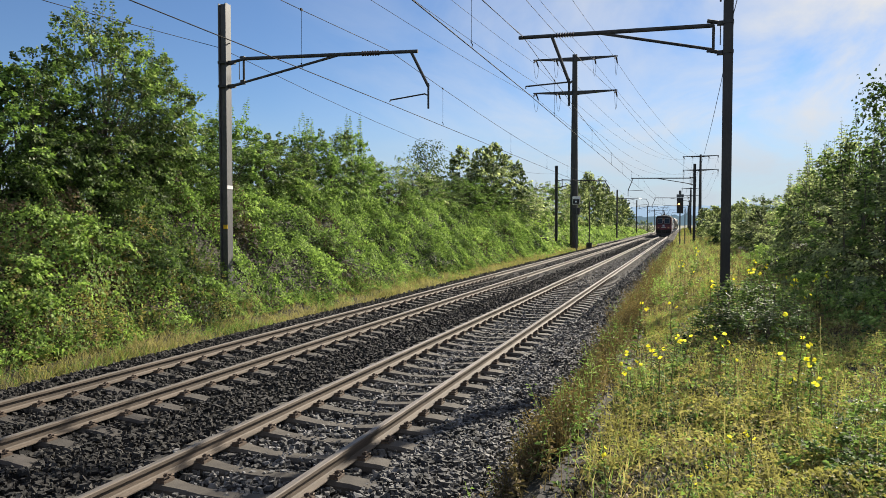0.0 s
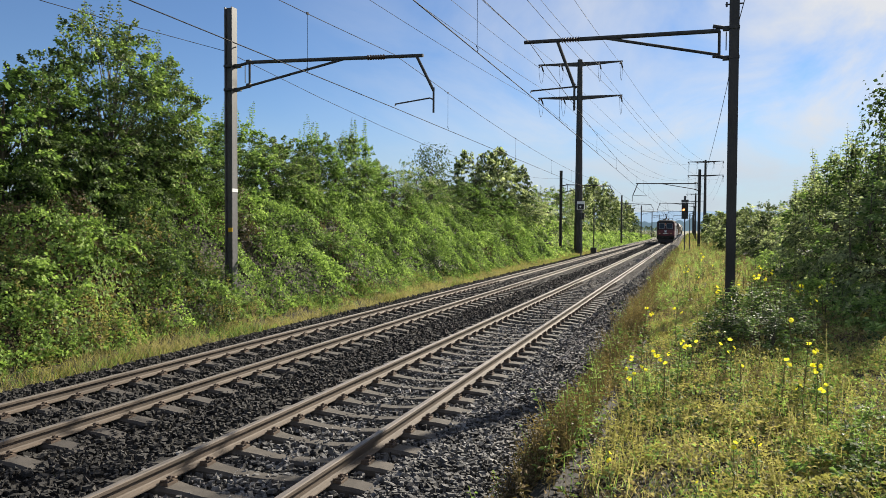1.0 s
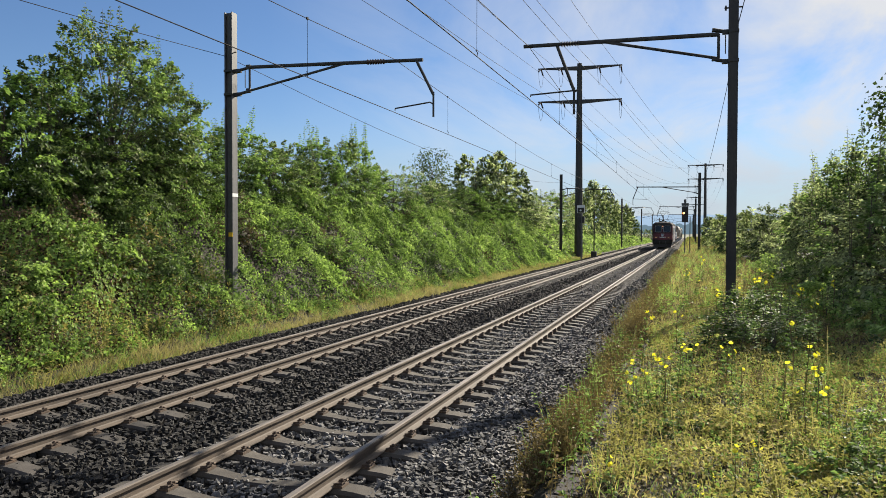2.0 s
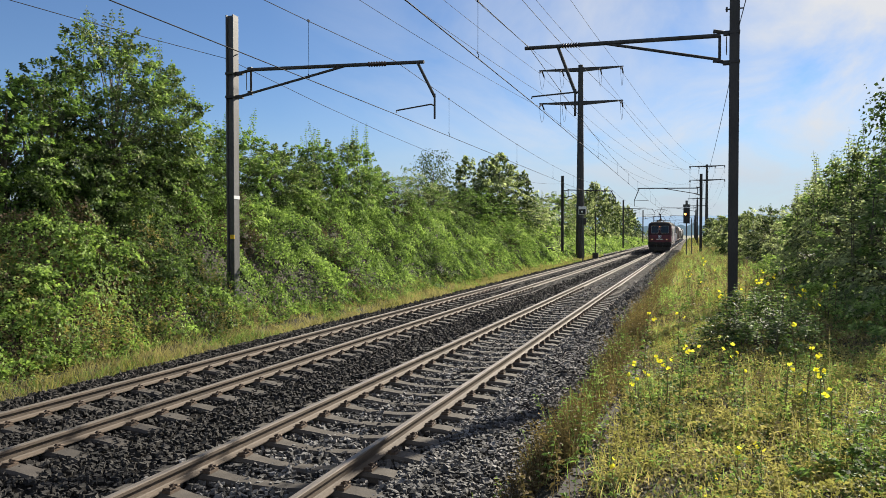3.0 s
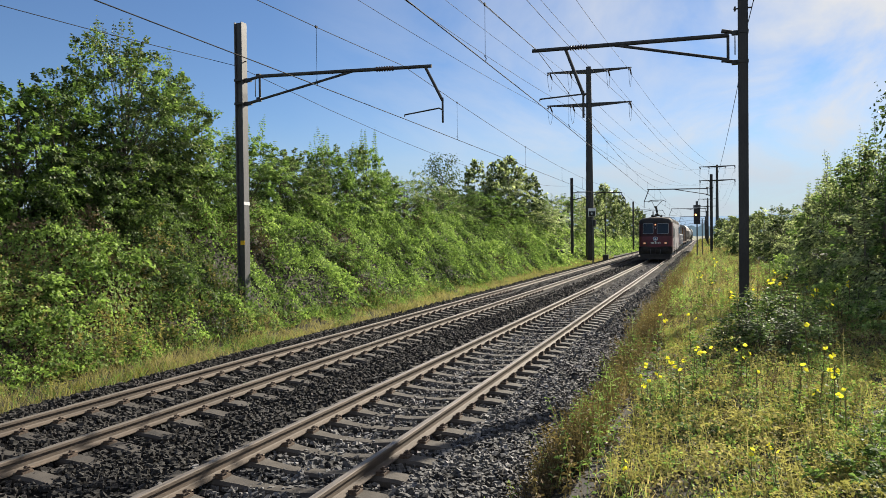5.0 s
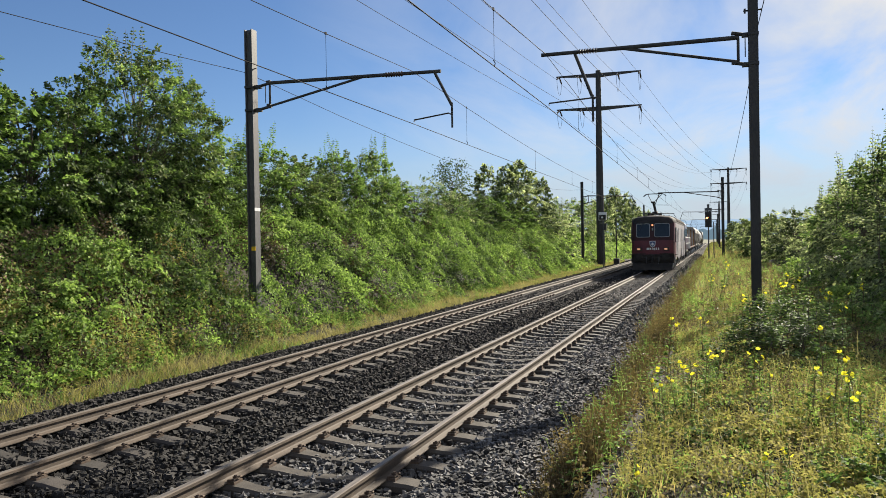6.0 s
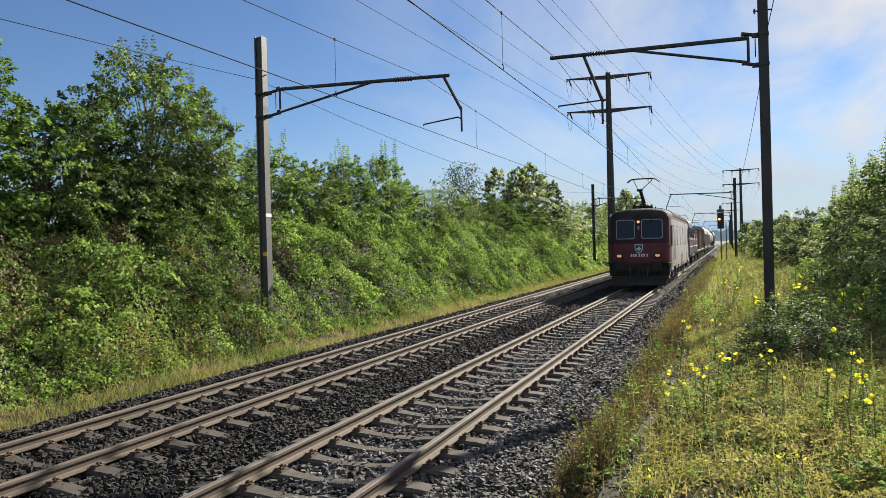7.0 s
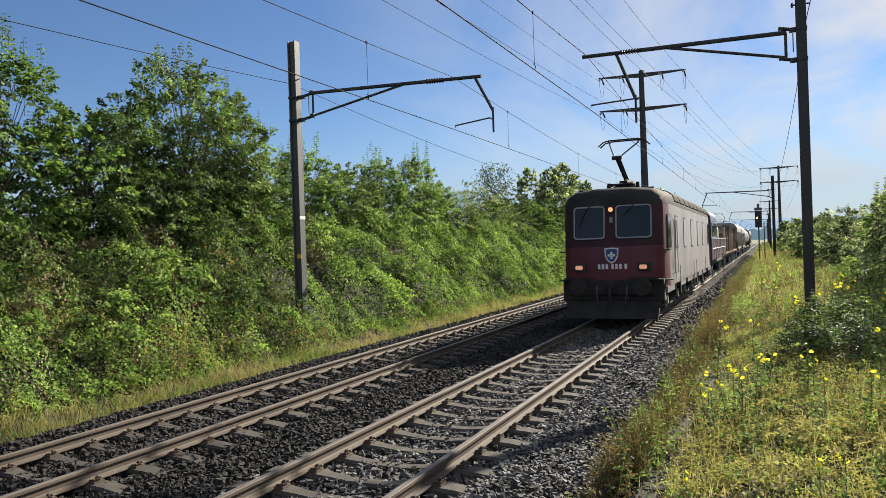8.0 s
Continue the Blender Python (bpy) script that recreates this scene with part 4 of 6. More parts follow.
    for s in (-1, 1):
        hs = Shape()
        for k in range(6):
            hs.box(s * 0.42 - 0.03, s * 0.42 + 0.03, -0.16, -0.1, 0.68 + 0.055 * k, 0.71 + 0.055 * k)
        hs.tube([(s * 0.42, -0.12, 1.05), (s * 0.42, -0.25, 0.85), (s * 0.38, -0.22, 0.55)], 0.02, 6)
        part("brake_hose", hs, M["mast"], t)
    # sides: cab door, windows, grab rails, bevelled skirt
    for s in (1, -1):
        for yc, w in ((1.0, 0.32), (2.9, 0.36), (5.3, 0.36), (7.9, 0.36), (10.6, 0.36), (13.2, 0.36), (16.3, 0.32)):
            cab = yc in (1.0, 16.3)
            h = 0.46
            fr = Shape()
            m = Matrix.Translation((s * 1.474, yc, 2.55)) @ Matrix.Rotation(radians(90 * s), 4, "Z")
            fr.prism(round_rect(w + 0.05, h + 0.05, 0.08), -0.012, 0.02, 0, m)
            wn_ = part("side_window", fr, M["black"], t, smooth=True)
            pn = Shape()
            pn.prism(round_rect(w, h, 0.06), -0.018, -0.0125, 0, m)
            part("pane", pn, M["pane"] if cab else M["greyw"], wn_)
        d = Shape()
        d.box(s * 1.476 - 0.004, s * 1.476 + 0.004, 1.75, 1.77, 1.1, 3.1)
        d.box(s * 1.476 - 0.004, s * 1.476 + 0.004, 2.40, 2.42, 1.1, 3.1)
        part("door_joint", d, M["under"], t)
        gr = Shape()
        for yc in (1.68, 2.5):
            gr.tube([(s * 1.48, yc, 1.3), (s * 1.53, yc, 1.32), (s * 1.53, yc, 2.9), (s * 1.48, yc, 2.92)], 0.014, 6)
        part("grab_rail", gr, M["chrome"], t)
        for yc in (1.2, 4.4, 6.9, 9.0, 11.3, 13.6, 16.6):
            part("skirt", Shape().box(s * 1.44 - 0.03, s * 1.44 + 0.03, yc - 0.85, yc + 0.85, 0.82, 1.0), M["dusty_glare"], t)
        for yc in (3.6, 8.4, 9.6, 14.2):
            part("step_iron", Shape().box(s * 1.45 - 0.02, s * 1.45 + 0.035, yc - 0.05, yc + 0.05, 0.6, 1.5), M["under"], t)
        # roof shoulder louvres
        for k in range(9):
            yc = 2.6 + k * 1.65
            lv = Shape()
            arc = [math.radians(a) for a in (8, 22, 36, 50, 64, 76)]
            rim = [(s * 1.475 * math.cos(a) ** 0.42 * 1.012, 3.35 + 0.55 * math.sin(a) ** 0.7 * 1.03 + 0.015) for a in arc]
            inner = [(x * 0.95, z - 0.06) for x, z in reversed(rim)]
            lv.prism(rim + inner, yc, yc + 1.42)
            part("roof_panel", lv, M["roofrib"], t, "dusty bulged roof panel", bevel=0.02)
    for yc in (3.6, 9.0, 14.4):
        bogie(t, yc, (-1.45, 1.45), 0.63)
    bx = Shape()
    for yc in (6.3, 11.7):
        bx.box(-1.25, 1.25, yc - 0.9, yc + 0.9, 0.45, 1.0)
    part("equipment_box", bx, M["under"], t, bevel=0.03)
    # roof gear
    rg = Shape()
    for y0, y1 in ((1.4, 3.6), (14.0, 16.0)):
        rg.box(-0.3, 0.3, y0 + 0.5, y1 - 0.5, 3.86, 3.93)
        for s in (-0.36, 0.36):
            for y in (y0 + 0.4, y1 - 0.4):
                rg.tube([(s, y, 3.88), (s, y, 4.05)], 0.07, 8)
    rg.box(-0.35, 0.35, 4.6, 13.0, 3.84, 3.93)
    rg.tube([(-0.4, 4.2, 4.12), (-0.4, 13.5, 4.12)], 0.03, 6)
    for y in np.arange(4.6, 13, 1.4):
        rg.tube([(-0.4, y, 3.88), (-0.4, y, 4.12)], 0.05, 8)
    rg.tube([(-1.1, 0.9, 3.85), (1.1, 0.9, 3.85)], 0.02, 6)
    for x in (-1.1, -0.6):
        rg.tube([(x, 0.9, 3.7), (x, 0.9, 3.86)], 0.015, 6)
    part("roof_gear", rg, M["under"], t)
    # raised pantograph
    pg = Shape()
    pg.box(-0.36, -0.28, 1.8, 3.2, 4.03, 4.09)
    pg.box(0.28, 0.36, 1.8, 3.2, 4.03, 4.09)
    for yy in (1.85, 2.5, 3.15):
        pg.tube([(-0.36, yy, 4.06), (0.36, yy, 4.06)], 0.035, 8)
    pg.tube([(-0.2, 2.75, 4.15), (0.2, 2.75, 4.15)], 0.1, 10)
    pg.tube([(0.16, 1.7, 4.12), (0.16, 2.7, 4.2)], 0.06, 8)
    for xx in (-0.44, 0.44):
        pg.tube([(xx, 2.2, 3.9), (xx, 2.2, 4.14)], 0.055, 8)
    p = part("pantograph", pg, M["under"], t, "black raised single-arm pantograph")
    lo_ = Shape()
    lo_.tube([(0, 2.9, 4.2), (-0.06, 1.6, 4.86)], 0.06, 8)
    lo_.tube([(0.12, 2.7, 4.12), (0.04, 1.65, 4.78)], 0.028, 6)
    part("lower_arm", lo_, M["under"], p)
    up_ = Shape()
    for s in (-1, 1):
        up_.tube([(-0.06 + s * 0.07, 1.58, 4.86), (s * 0.44, 2.5, 5.40)], 0.022, 6)
    up_.tube([(-0.2, 1.6, 4.86), (0.08, 1.6, 4.86)], 0.065, 8)
    part("upper_arm", up_, M["under"], p)
    hd = Shape()
    for yy in (2.4, 2.72):
        hd.tube([(-0.78, yy, 5.34), (-0.62, yy, 5.47), (-0.45, yy, 5.51), (0.45, yy, 5.51), (0.62, yy, 5.47), (0.78, yy, 5.34)], 0.022, 6)
    for s in (-1, 1):
        hd.tube([(s * 0.46, 2.4, 5.5), (s * 0.44, 2.55, 5.40), (s * 0.46, 2.72, 5.5)], 0.018, 6)
    part("collector_head", hd, M["under"], p)
    return t


M["w_blue"] = material("dark_blue_paint", (0.02, 0.025, 0.06), (0.035, 0.04, 0.09), 0.45, scale=2, fine=30, bump=0.05)
M["w_crim"] = material("crimson_paint", (0.15, 0.012, 0.035), (0.21, 0.02, 0.05), 0.45, scale=2, fine=30, bump=0.05)
M["w_pale"] = material("pale_dusty_paint", (0.23, 0.23, 0.216), (0.302, 0.295, 0.277), 0.5, scale=2, fine=30, bump=0.05)
M["w_ochre"] = material("ochre_machine_paint", (0.187, 0.104, 0.032), (0.259, 0.151, 0.043), 0.55, scale=2, fine=30, bump=0.08)
M["w_brown"] = material("rust_brown_paint", (0.11, 0.055, 0.03), (0.17, 0.085, 0.045), 0.7, scale=2, fine=30, bump=0.1)
M["w_cream"] = material("dusty_cream_paint", (0.245, 0.227, 0.191), (0.317, 0.292, 0.248), 0.55, scale=1.5, fine=30, bump=0.05)
M["w_tank"] = material("grey_tank_paint", (0.202, 0.205, 0.205), (0.266, 0.27, 0.27), 0.4, scale=1.5, fine=30, bump=0.04)


def running_gear(t, L, bog):
    fr = Shape()
    for s in (-1, 1):
        fr.box(s * 1.15 - 0.08, s * 1.15 + 0.08, 0.1, L - 0.1, 0.92, 1.18)
    fr.box(-1.3, 1.3, 0.0, 0.2, 0.85, 1.25)
    fr.box(-1.3, 1.3, L - 0.2, L, 0.85, 1.25)
    fr.box(-0.25, 0.25, 0.2, L - 0.2, 0.9, 1.12)
    part("underframe", fr, M["under"], t, bevel=0.01)
    for yc in bog:
        bogie(t, yc, (-0.9, 0.9), 0.46)
    buffers(t, 0.0, -1)
    buffers(t, L, 1)


def shunter():
    """Low diesel locomotive hauled behind: cab in front, low bonnet with railings."""
    t = thing("diesel_locomotive", "dark blue and crimson diesel locomotive with white railings", "locomotive")
    L = 14.0
    running_gear(t, L, (2.8, 11.2))
    c = Shape()
    c.prism(section(1.4, 1.2, 3.2, 3.95, 0.4), 0.5, 5.6)
    part("cab", c, M["w_blue"], t, smooth=True)
    for s in (-1, 1):
        for yc in (1.5, 3.0, 4.6):
            m = Matrix.Translation((s * 1.402, yc, 2.85)) @ Matrix.Rotation(radians(90 * s), 4, "Z")
            part("cab_window", Shape().prism(round_rect(0.5, 0.36, 0.08), -0.02, 0.0, 0, m), M["pane"], t)
        part("front_window", Shape().prism(round_rect(0.5, 0.4, 0.08), 0.48, 0.495, 0, Matrix.Translation((s * 0.62, 0, 2.85))), M["pane"], t)
    b = Shape()
    b.prism([(-1.05, 1.2), (-1.05, 3.0), (-0.85, 3.35), (0.85, 3.35), (1.05, 3.0), (1.05, 1.2)], 5.6, 13.4)
    part("bonnet", b, M["w_pale"], t, bevel=0.05)
    part("roof_slope", Shape().prism([(-1.3, 3.3), (-1.0, 3.75), (1.0, 3.75), (1.3, 3.3)], 5.602, 7.0), M["w_pale"], t, "pale sloping cab end", bevel=0.05)
    for k in range(4):
        part("bonnet_door", Shape().box(1.052, 1.066, 5.9 + 1.8 * k, 7.3 + 1.8 * k, 1.35, 2.8), M["w_pale"], t)
        part("bonnet_grille", Shape().box(1.067, 1.078, 6.1 + 1.8 * k, 7.1 + 1.8 * k, 1.7, 2.5), M["black"], t)
    part("side_panel", Shape().box(1.402, 1.43, 0.6, 8.0, 1.25, 2.3), M["w_crim"], t, "crimson side panel")
    part("side_panel", Shape().box(-1.43, -1.402, 0.6, 8.0, 1.25, 2.3), M["w_crim"], t, "crimson side panel")
    r = Shape()
    for s in (-1, 1):
        for z in (1.8, 2.35):
            r.tube([(s * 1.46, 0.15, z), (s * 1.46, 13.8, z)], 0.028, 6)
        for y in np.arange(0.2, 14, 1.65):
            r.tube([(s * 1.46, y, 1.2), (s * 1.46, y, 2.35)], 0.028, 6)
    part("railing", r, M["white"], t, "white railing")
    return t, L


def machine(L, mats, seed):
    """Open track-work wagon with columns, tanks and cabinets."""
    t = thing("work_wagon", "ochre and brown track-work wagon with open frames", "railway wagon", "wagons of the train")
    running_gear(t, L, (2.2, L - 2.2))
    part("deck", Shape().box(-1.4, 1.4, 0, L, 1.2, 1.34), M["w_brown"], t)
    rng = random.Random(seed)
    y = 0.4
    k = 0
    while y < L - 1.2:
        d = rng.uniform(0.9, 2.0)
        h = rng.uniform(1.8, 3.1)
        d = min(d, L - 0.3 - y)
        part("cabinet", Shape().box(-1.2, rng.uniform(0.2, 0.95), y, y + d, 1.34, h), mats[k % len(mats)], t, bevel=0.04)
        y += d + rng.uniform(0.5, 1.2)
        k += 1
    for j, yy in enumerate(np.arange(0.3, L, 3.4)):
        f = Shape()
        top = 3.3 - 0.25 * (j % 2)
        for q in (-1, 1):
            f.box(q * 1.28 - 0.07, q * 1.28 + 0.07, yy - 0.09, yy + 0.09, 1.3, top)
            f.tube([(q * 1.25, yy, 1.7), (q * 1.25, yy + 1.5, top - 0.6)], 0.06, 6)
        f.box(-1.35, 1.35, yy - 0.09, yy + 0.09, top - 0.1, top + 0.06)
        part("frame", f, (M["w_pale"], M["w_ochre"], M["w_brown"])[j % 3], t)
    return t, L


def hopper(L):
    t = thing("hopper_wagon", "dusty cream covered hopper wagon", "railway wagon", "wagons of the train")
    running_gear(t, L, (2.0, L - 2.0))
    b = Shape()
    b.loft([[(x, y, z) for x, z in section(1.42, z0, 3.0, 3.95, 0.4)] for y, z0 in ((0.5, 2.0), (2.6, 1.25), (L - 2.6, 1.25), (L - 0.5, 2.0))])
    part("hull", b, M["w_cream"], t, smooth=True)
    for y in np.arange(0.9, L - 0.5, 1.2):
        for s in (-1, 1):
            part("rib", Shape().box(s * 1.44 - 0.03, s * 1.44 + 0.03, y, y + 0.1, 1.5, 3.0), M["w_cream"], t)
    ld = Shape()
    for y in (0.25, 0.65):
        ld.tube([(1.3, y, 1.2), (1.3, y, 3.6)], 0.025, 6)
    for z in np.arange(1.4, 3.6, 0.3):
        ld.tube([(1.3, 0.25, z), (1.3, 0.65, z)], 0.018, 6)
    part("ladder", ld, M["mast"], t)
    return t, L


def tanker(L):
    t = thing("tank_wagon", "grey cylindrical tank wagon", "railway wagon", "wagons of the train")
    running_gear(t, L, (2.0, L - 2.0))
    b = Shape()
    n = 24
    b.loft([[(r * math.cos(2 * math.pi * j / n), y, 2.55 + r * math.sin(2 * math.pi * j / n)) for j in range(n)] for y, r in ((0.5, 0.5), (0.65, 1.05), (1.0, 1.38), (L - 1.0, 1.38), (L - 0.65, 1.05), (L - 0.5, 0.5))])
    part("tank", b, M["w_tank"], t, smooth=True)
    s = Shape()
    s.box(-0.3, 0.3, 1.5, L - 1.5, 3.93, 3.98)
    s.tube([(0, L / 2, 3.85), (0, L / 2, 4.1)], 0.3, 12)
    part("walkway", s, M["mast"], t)
    return t, L


TRAIN = []
TRAIN.append((locomotive(), 0.0))
pos = 18.0 + 1.2
for made in (shunter(), machine(12.0, (M["w_brown"], M["w_pale"], M["w_ochre"], M["under"]), 4), machine(9.0, (M["w_brown"], M["w_cream"], M["w_ochre"]), 9), hopper(14.5), hopper(14.5), tanker(14.0), tanker(14.0), hopper(14.5)):
    TRAIN.append((made[0], pos))
    pos += made[1] + 1.1

# ---- vegetation ----
def spray_data(seed, H, R, sprays, per, leaf, mats, mix=0.4, spikes=12, spike_h=0.9, reach=0.75, lshape=0.36, belly=0.40):
    """Meshes of one broad-leaved tree or shrub: flat sprays of leaves that lean outwards from the limbs, with dark gaps between,
    and thin upright shoots above the crown."""
    rng = np.random.default_rng(seed)
    az = rng.uniform(0, 2 * np.pi, sprays)
    u = rng.uniform(0.02, 1.0, sprays)
    prof = np.sqrt(np.clip(1 - (np.abs(u - belly) / np.where(u > belly, 1.02 - belly, belly + 0.35)) ** 2.3, 0.03, 1))
    lobe = 1 + 0.17 * np.sin(3 * az + 5 * u + seed) + 0.12 * np.sin(5 * az - 7 * u + 2 * seed)
    rad = R * prof * lobe * rng.uniform(0.35, 1.0, sprays) ** 0.55
    C = np.stack([np.cos(az) * rad, np.sin(az) * rad, u * H * (0.93 + 0.09 * np.sin(2 * az + seed) * (u > 0.6))], 1)
    D = unit(np.stack([np.cos(az), np.sin(az), 1.5 * (u - 0.42)], 1) + rng.normal(0, 0.32, (sprays, 3)))
    S = unit(np.cross(D, np.array([0.02, 0.01, 1.0])))
    L = reach * rng.uniform(0.55, 1.25, sprays) * (1.05 - 0.35 * u)
    i = np.repeat(np.arange(sprays), per)
    n = len(i)
    t = rng.uniform(0, 1, n)
    twig = np.round(rng.uniform(-2.4, 2.4, n))
    P = C[i] + D[i] * ((t - 0.45) * L[i])[:, None] + S[i] * ((twig * 0.085 * (1.15 - 0.7 * t) * L[i] / 0.6 + rng.normal(0, 0.03, n)))[:, None]
    P[:, 2] += rng.normal(0, 0.045, n) - 0.22 * t * t * L[i]
    P[:, 2] = np.maximum(P[:, 2], 0.03 + rng.uniform(0, 0.12, n))
    axis = D[i] * 0.8 + S[i] * (np.sign(twig) * 0.6 + rng.normal(0, 0.35, n))[:, None] + rng.normal(0, 0.25, (n, 3)) + np.array([0, 0, -0.25])
    face = D[i] * 0.35 + rng.normal(0, 0.42, (n, 3)) + np.array([0, 0, 0.85])
    V = [leaf_quads(rng, P, axis, leaf * rng.uniform(0.6, 1.3, n), lshape, 0.09, 0.15, face)]
    slots = [(rng.uniform(size=sprays) < mix).astype(int)[i]]
    wood = Shape()
    wood.tube([(0, 0, -0.4), (0.06, 0.03, H * 0.3), (-0.05, 0.05, H * 0.75)], 0.016 * H, 7, 0, 0.006 * H)
    for k in range(0, sprays, 4):
        c, d = Vector(C[k]), Vector(D[k])
        wood.tube([(0, 0, c.z * 0.45), tuple(c * 0.55 + Vector((0, 0, c.z * 0.28))), tuple(c + d * 0.3 * L[k])], 0.004 * H, 4, 0, 0.003)
    for k in range(spikes):
        a, q = rng.uniform(0, 2 * np.pi), R * 0.8 * np.sqrt(rng.uniform(0, 1))
        z0 = H * (0.95 - 0.5 * (q / R) ** 2)
        h = spike_h * rng.uniform(0.45, 1.25)
        b = np.array([math.cos(a) * q, math.sin(a) * q, z0 - 0.3])
        ln = np.array([rng.normal(0, 0.09), rng.normal(0, 0.09), 1.0])
        wood.tube([tuple(b - ln * 0.4), tuple(b + ln * (h + 0.3))], 0.010, 4, 0, 0.003)
        m = int(70 * (h + 0.3))
        f = np.round(rng.uniform(0, 1, m) * 10 * (h + 0.3)) / (10 * (h + 0.3))
        aa = rng.uniform(0, 2 * np.pi, m)
        ax = np.stack([np.cos(aa), np.sin(aa), rng.uniform(-0.1, 0.4, m)], 1)
        off = rng.uniform(0, 0.14, m) * (1.1 - f)
        V.append(leaf_quads(rng, b + ln * (f * (h + 0.3))[:, None] + ax * off[:, None], ax, leaf * 1.05 * (1.2 - 0.6 * f) * rng.uniform(0.7, 1.2, m), 0.32, 0.05, 0.2))
        slots.append(np.full(m, int(rng.uniform() < 0.5)))
    return wood.data("trunk", M["bark"]), quads("crown", np.concatenate(V), [M[mats[0]], M[mats[1]]], np.concatenate(slots))


def wood_shape(rng, H, R, limbs, lean=0.12, base=0.07, start=0.12):
    """Trunk with tapering limbs; returns the shape and the tips round which leaves grow."""
    s = Shape()
    tr_ = [Vector((0, 0, -0.3))]
    for i in range(1, 6):
        tr_.append(Vector((rng.normal(0, lean) * i * 0.25, rng.normal(0, lean) * i * 0.25, H * 0.78 * i / 5)))
    s.tube(tr_, base, 7, 0, base * 0.25)
    tips = []
    for k in range(limbs):
        u = start + (0.95 - start) * (k + rng.uniform(0, 1)) / limbs
        f = u * 5
        i = min(4, int(f))
        p = tr_[i].lerp(tr_[i + 1], f - i)
        az = k * 2.4 + rng.uniform(-0.4, 0.4)
        reach = R * (1.0 - 0.55 * u) * rng.uniform(0.75, 1.1)
        q = p + Vector((math.cos(az) * reach, math.sin(az) * reach, reach * rng.uniform(0.35, 0.9)))
        m = p.lerp(q, 0.5) + Vector((0, 0, -0.06 * reach))
        s.tube([p, m, q], base * 0.42 * (1 - 0.5 * u), 5, 0, base * 0.08)
        tips += [m, p.lerp(q, 0.75), q]
    tips += [tr_[4], tr_[5]]
    return s, tips


def tree_data(seed, H, R, n, leaf, limbs=16, mats=("leaf_a", "leaf_b"), low=0.0, puff=0.26, fill=1.6):
    """Meshes of one round-crowned tree: wood and crown, leaves in uneven clumps round the limbs' tips."""
    rng = np.random.default_rng(seed)
    s, tips = wood_shape(rng, H, R, limbs, start=0.05 + low)
    T = np.array([tuple(t) for t in tips])
    ex = int(len(T) * fill)
    az, u = rng.uniform(0, 2 * np.pi, ex), rng.uniform(low, 0.98, ex)
    prof_r = R * np.sqrt(np.clip(1 - (np.abs(u - 0.38) / 0.66) ** 2.2, 0.02, 1)) * rng.uniform(0.62, 1.02, ex)
    C = np.concatenate([T, np.stack([np.cos(az) * prof_r, np.sin(az) * prof_r, u * H * 0.93], 1)])
    w = rng.uniform(0.15, 1.7, len(C))
    idx = rng.choice(len(C), n, p=w / w.sum())
    spread = rng.uniform(0.55, 1.25, len(C))[idx, None] * puff * (R / 1.8) ** 0.5
    d = rng.normal(size=(n, 3))
    P = C[idx] + d * spread * np.array([1, 1, 0.72])
    P[:, 2] = np.maximum(P[:, 2], 0.05 + rng.uniform(0, 0.2, n))
    out = P - np.array([0, 0, H * 0.3])
    axis = unit(d) * 0.7 + unit(out) * 0.5 + rng.normal(size=(n, 3)) * 0.45 + np.array([0, 0, -0.1])
    face = unit(d * spread) * 0.75 + unit(out * np.array([1, 1, 0.5])) * 0.45 + np.array([0.15, 0.12, 0.35])
    axis -= face * (axis * face).sum(1, keepdims=True) / (face ** 2).sum(1, keepdims=True) * 0.8
    V = leaf_quads(rng, P, axis, leaf * rng.uniform(0.55, 1.35, n), 0.36, 0.1, 0.12, face)
    slots = (rng.uniform(size=len(C)) < 0.42).astype(int)[idx]
    return s.data("trunk", M["bark"]), quads("crown", V, [M[mats[0]], M[mats[1]]], slots)


def place_tree(data, name, label, category, group, x, y, sc, turn, sink=0.1, zs=None):
    t = thing(name, label, category, group)
    z = float(ground_z(x, y)) - sink
    for nm, me in zip(("trunk", "crown"), data):
        part(nm, me, None, t)
    t.matrix_basis = pose(x, y, z, 0, 0, turn) @ Matrix.Diagonal((sc, sc, zs or sc, 1))
    return t


# kinds: meshes and the height of the crown's outline
K_BIG = spray_data(21, 5.4, 2.5, 400, 54, 0.112, ("leaf_a", "leaf_c"), 0.5, 16, 0.9, 0.85), 5.4
K_BIG2 = spray_data(33, 5.2, 2.2, 350, 52, 0.110, ("leaf_a", "leaf_c"), 0.4, 18, 1.1, 0.8), 5.2
K_MID = spray_data(22, 4.0, 1.6, 170, 44, 0.112, ("leaf_a", "leaf_b"), 0.3, 14, 0.95, 0.62, 0.34, 0.3), 4.0
K_MID2 = spray_data(23, 4.0, 1.7, 170, 44, 0.112, ("leaf_b", "leaf_c"), 0.35, 10, 0.8, 0.62, 0.36, 0.3), 4.0
K_SHADE = spray_data(34, 4.0, 1.8, 180, 44, 0.112, ("leaf_a", "leaf_c"), 0.5, 5, 0.6, 0.65, 0.36, 0.35), 4.0
K_BACK = spray_data(29, 4.3, 2.0, 90, 30, 0.20, ("leaf_a", "leaf_c"), 0.5, 5, 0.7, 0.9), 4.3
K_ROUND = spray_data(24, 3.6, 2.0, 210, 40, 0.085, ("leaf_a", "leaf_e"), 0.5, 3, 0.5, 0.45, 0.22, 0.4), 3.6
K_GREY = spray_data(35, 3.8, 1.9, 110, 32, 0.14, ("leaf_e", "leaf_a"), 0.35, 8, 0.7, 0.7), 3.8
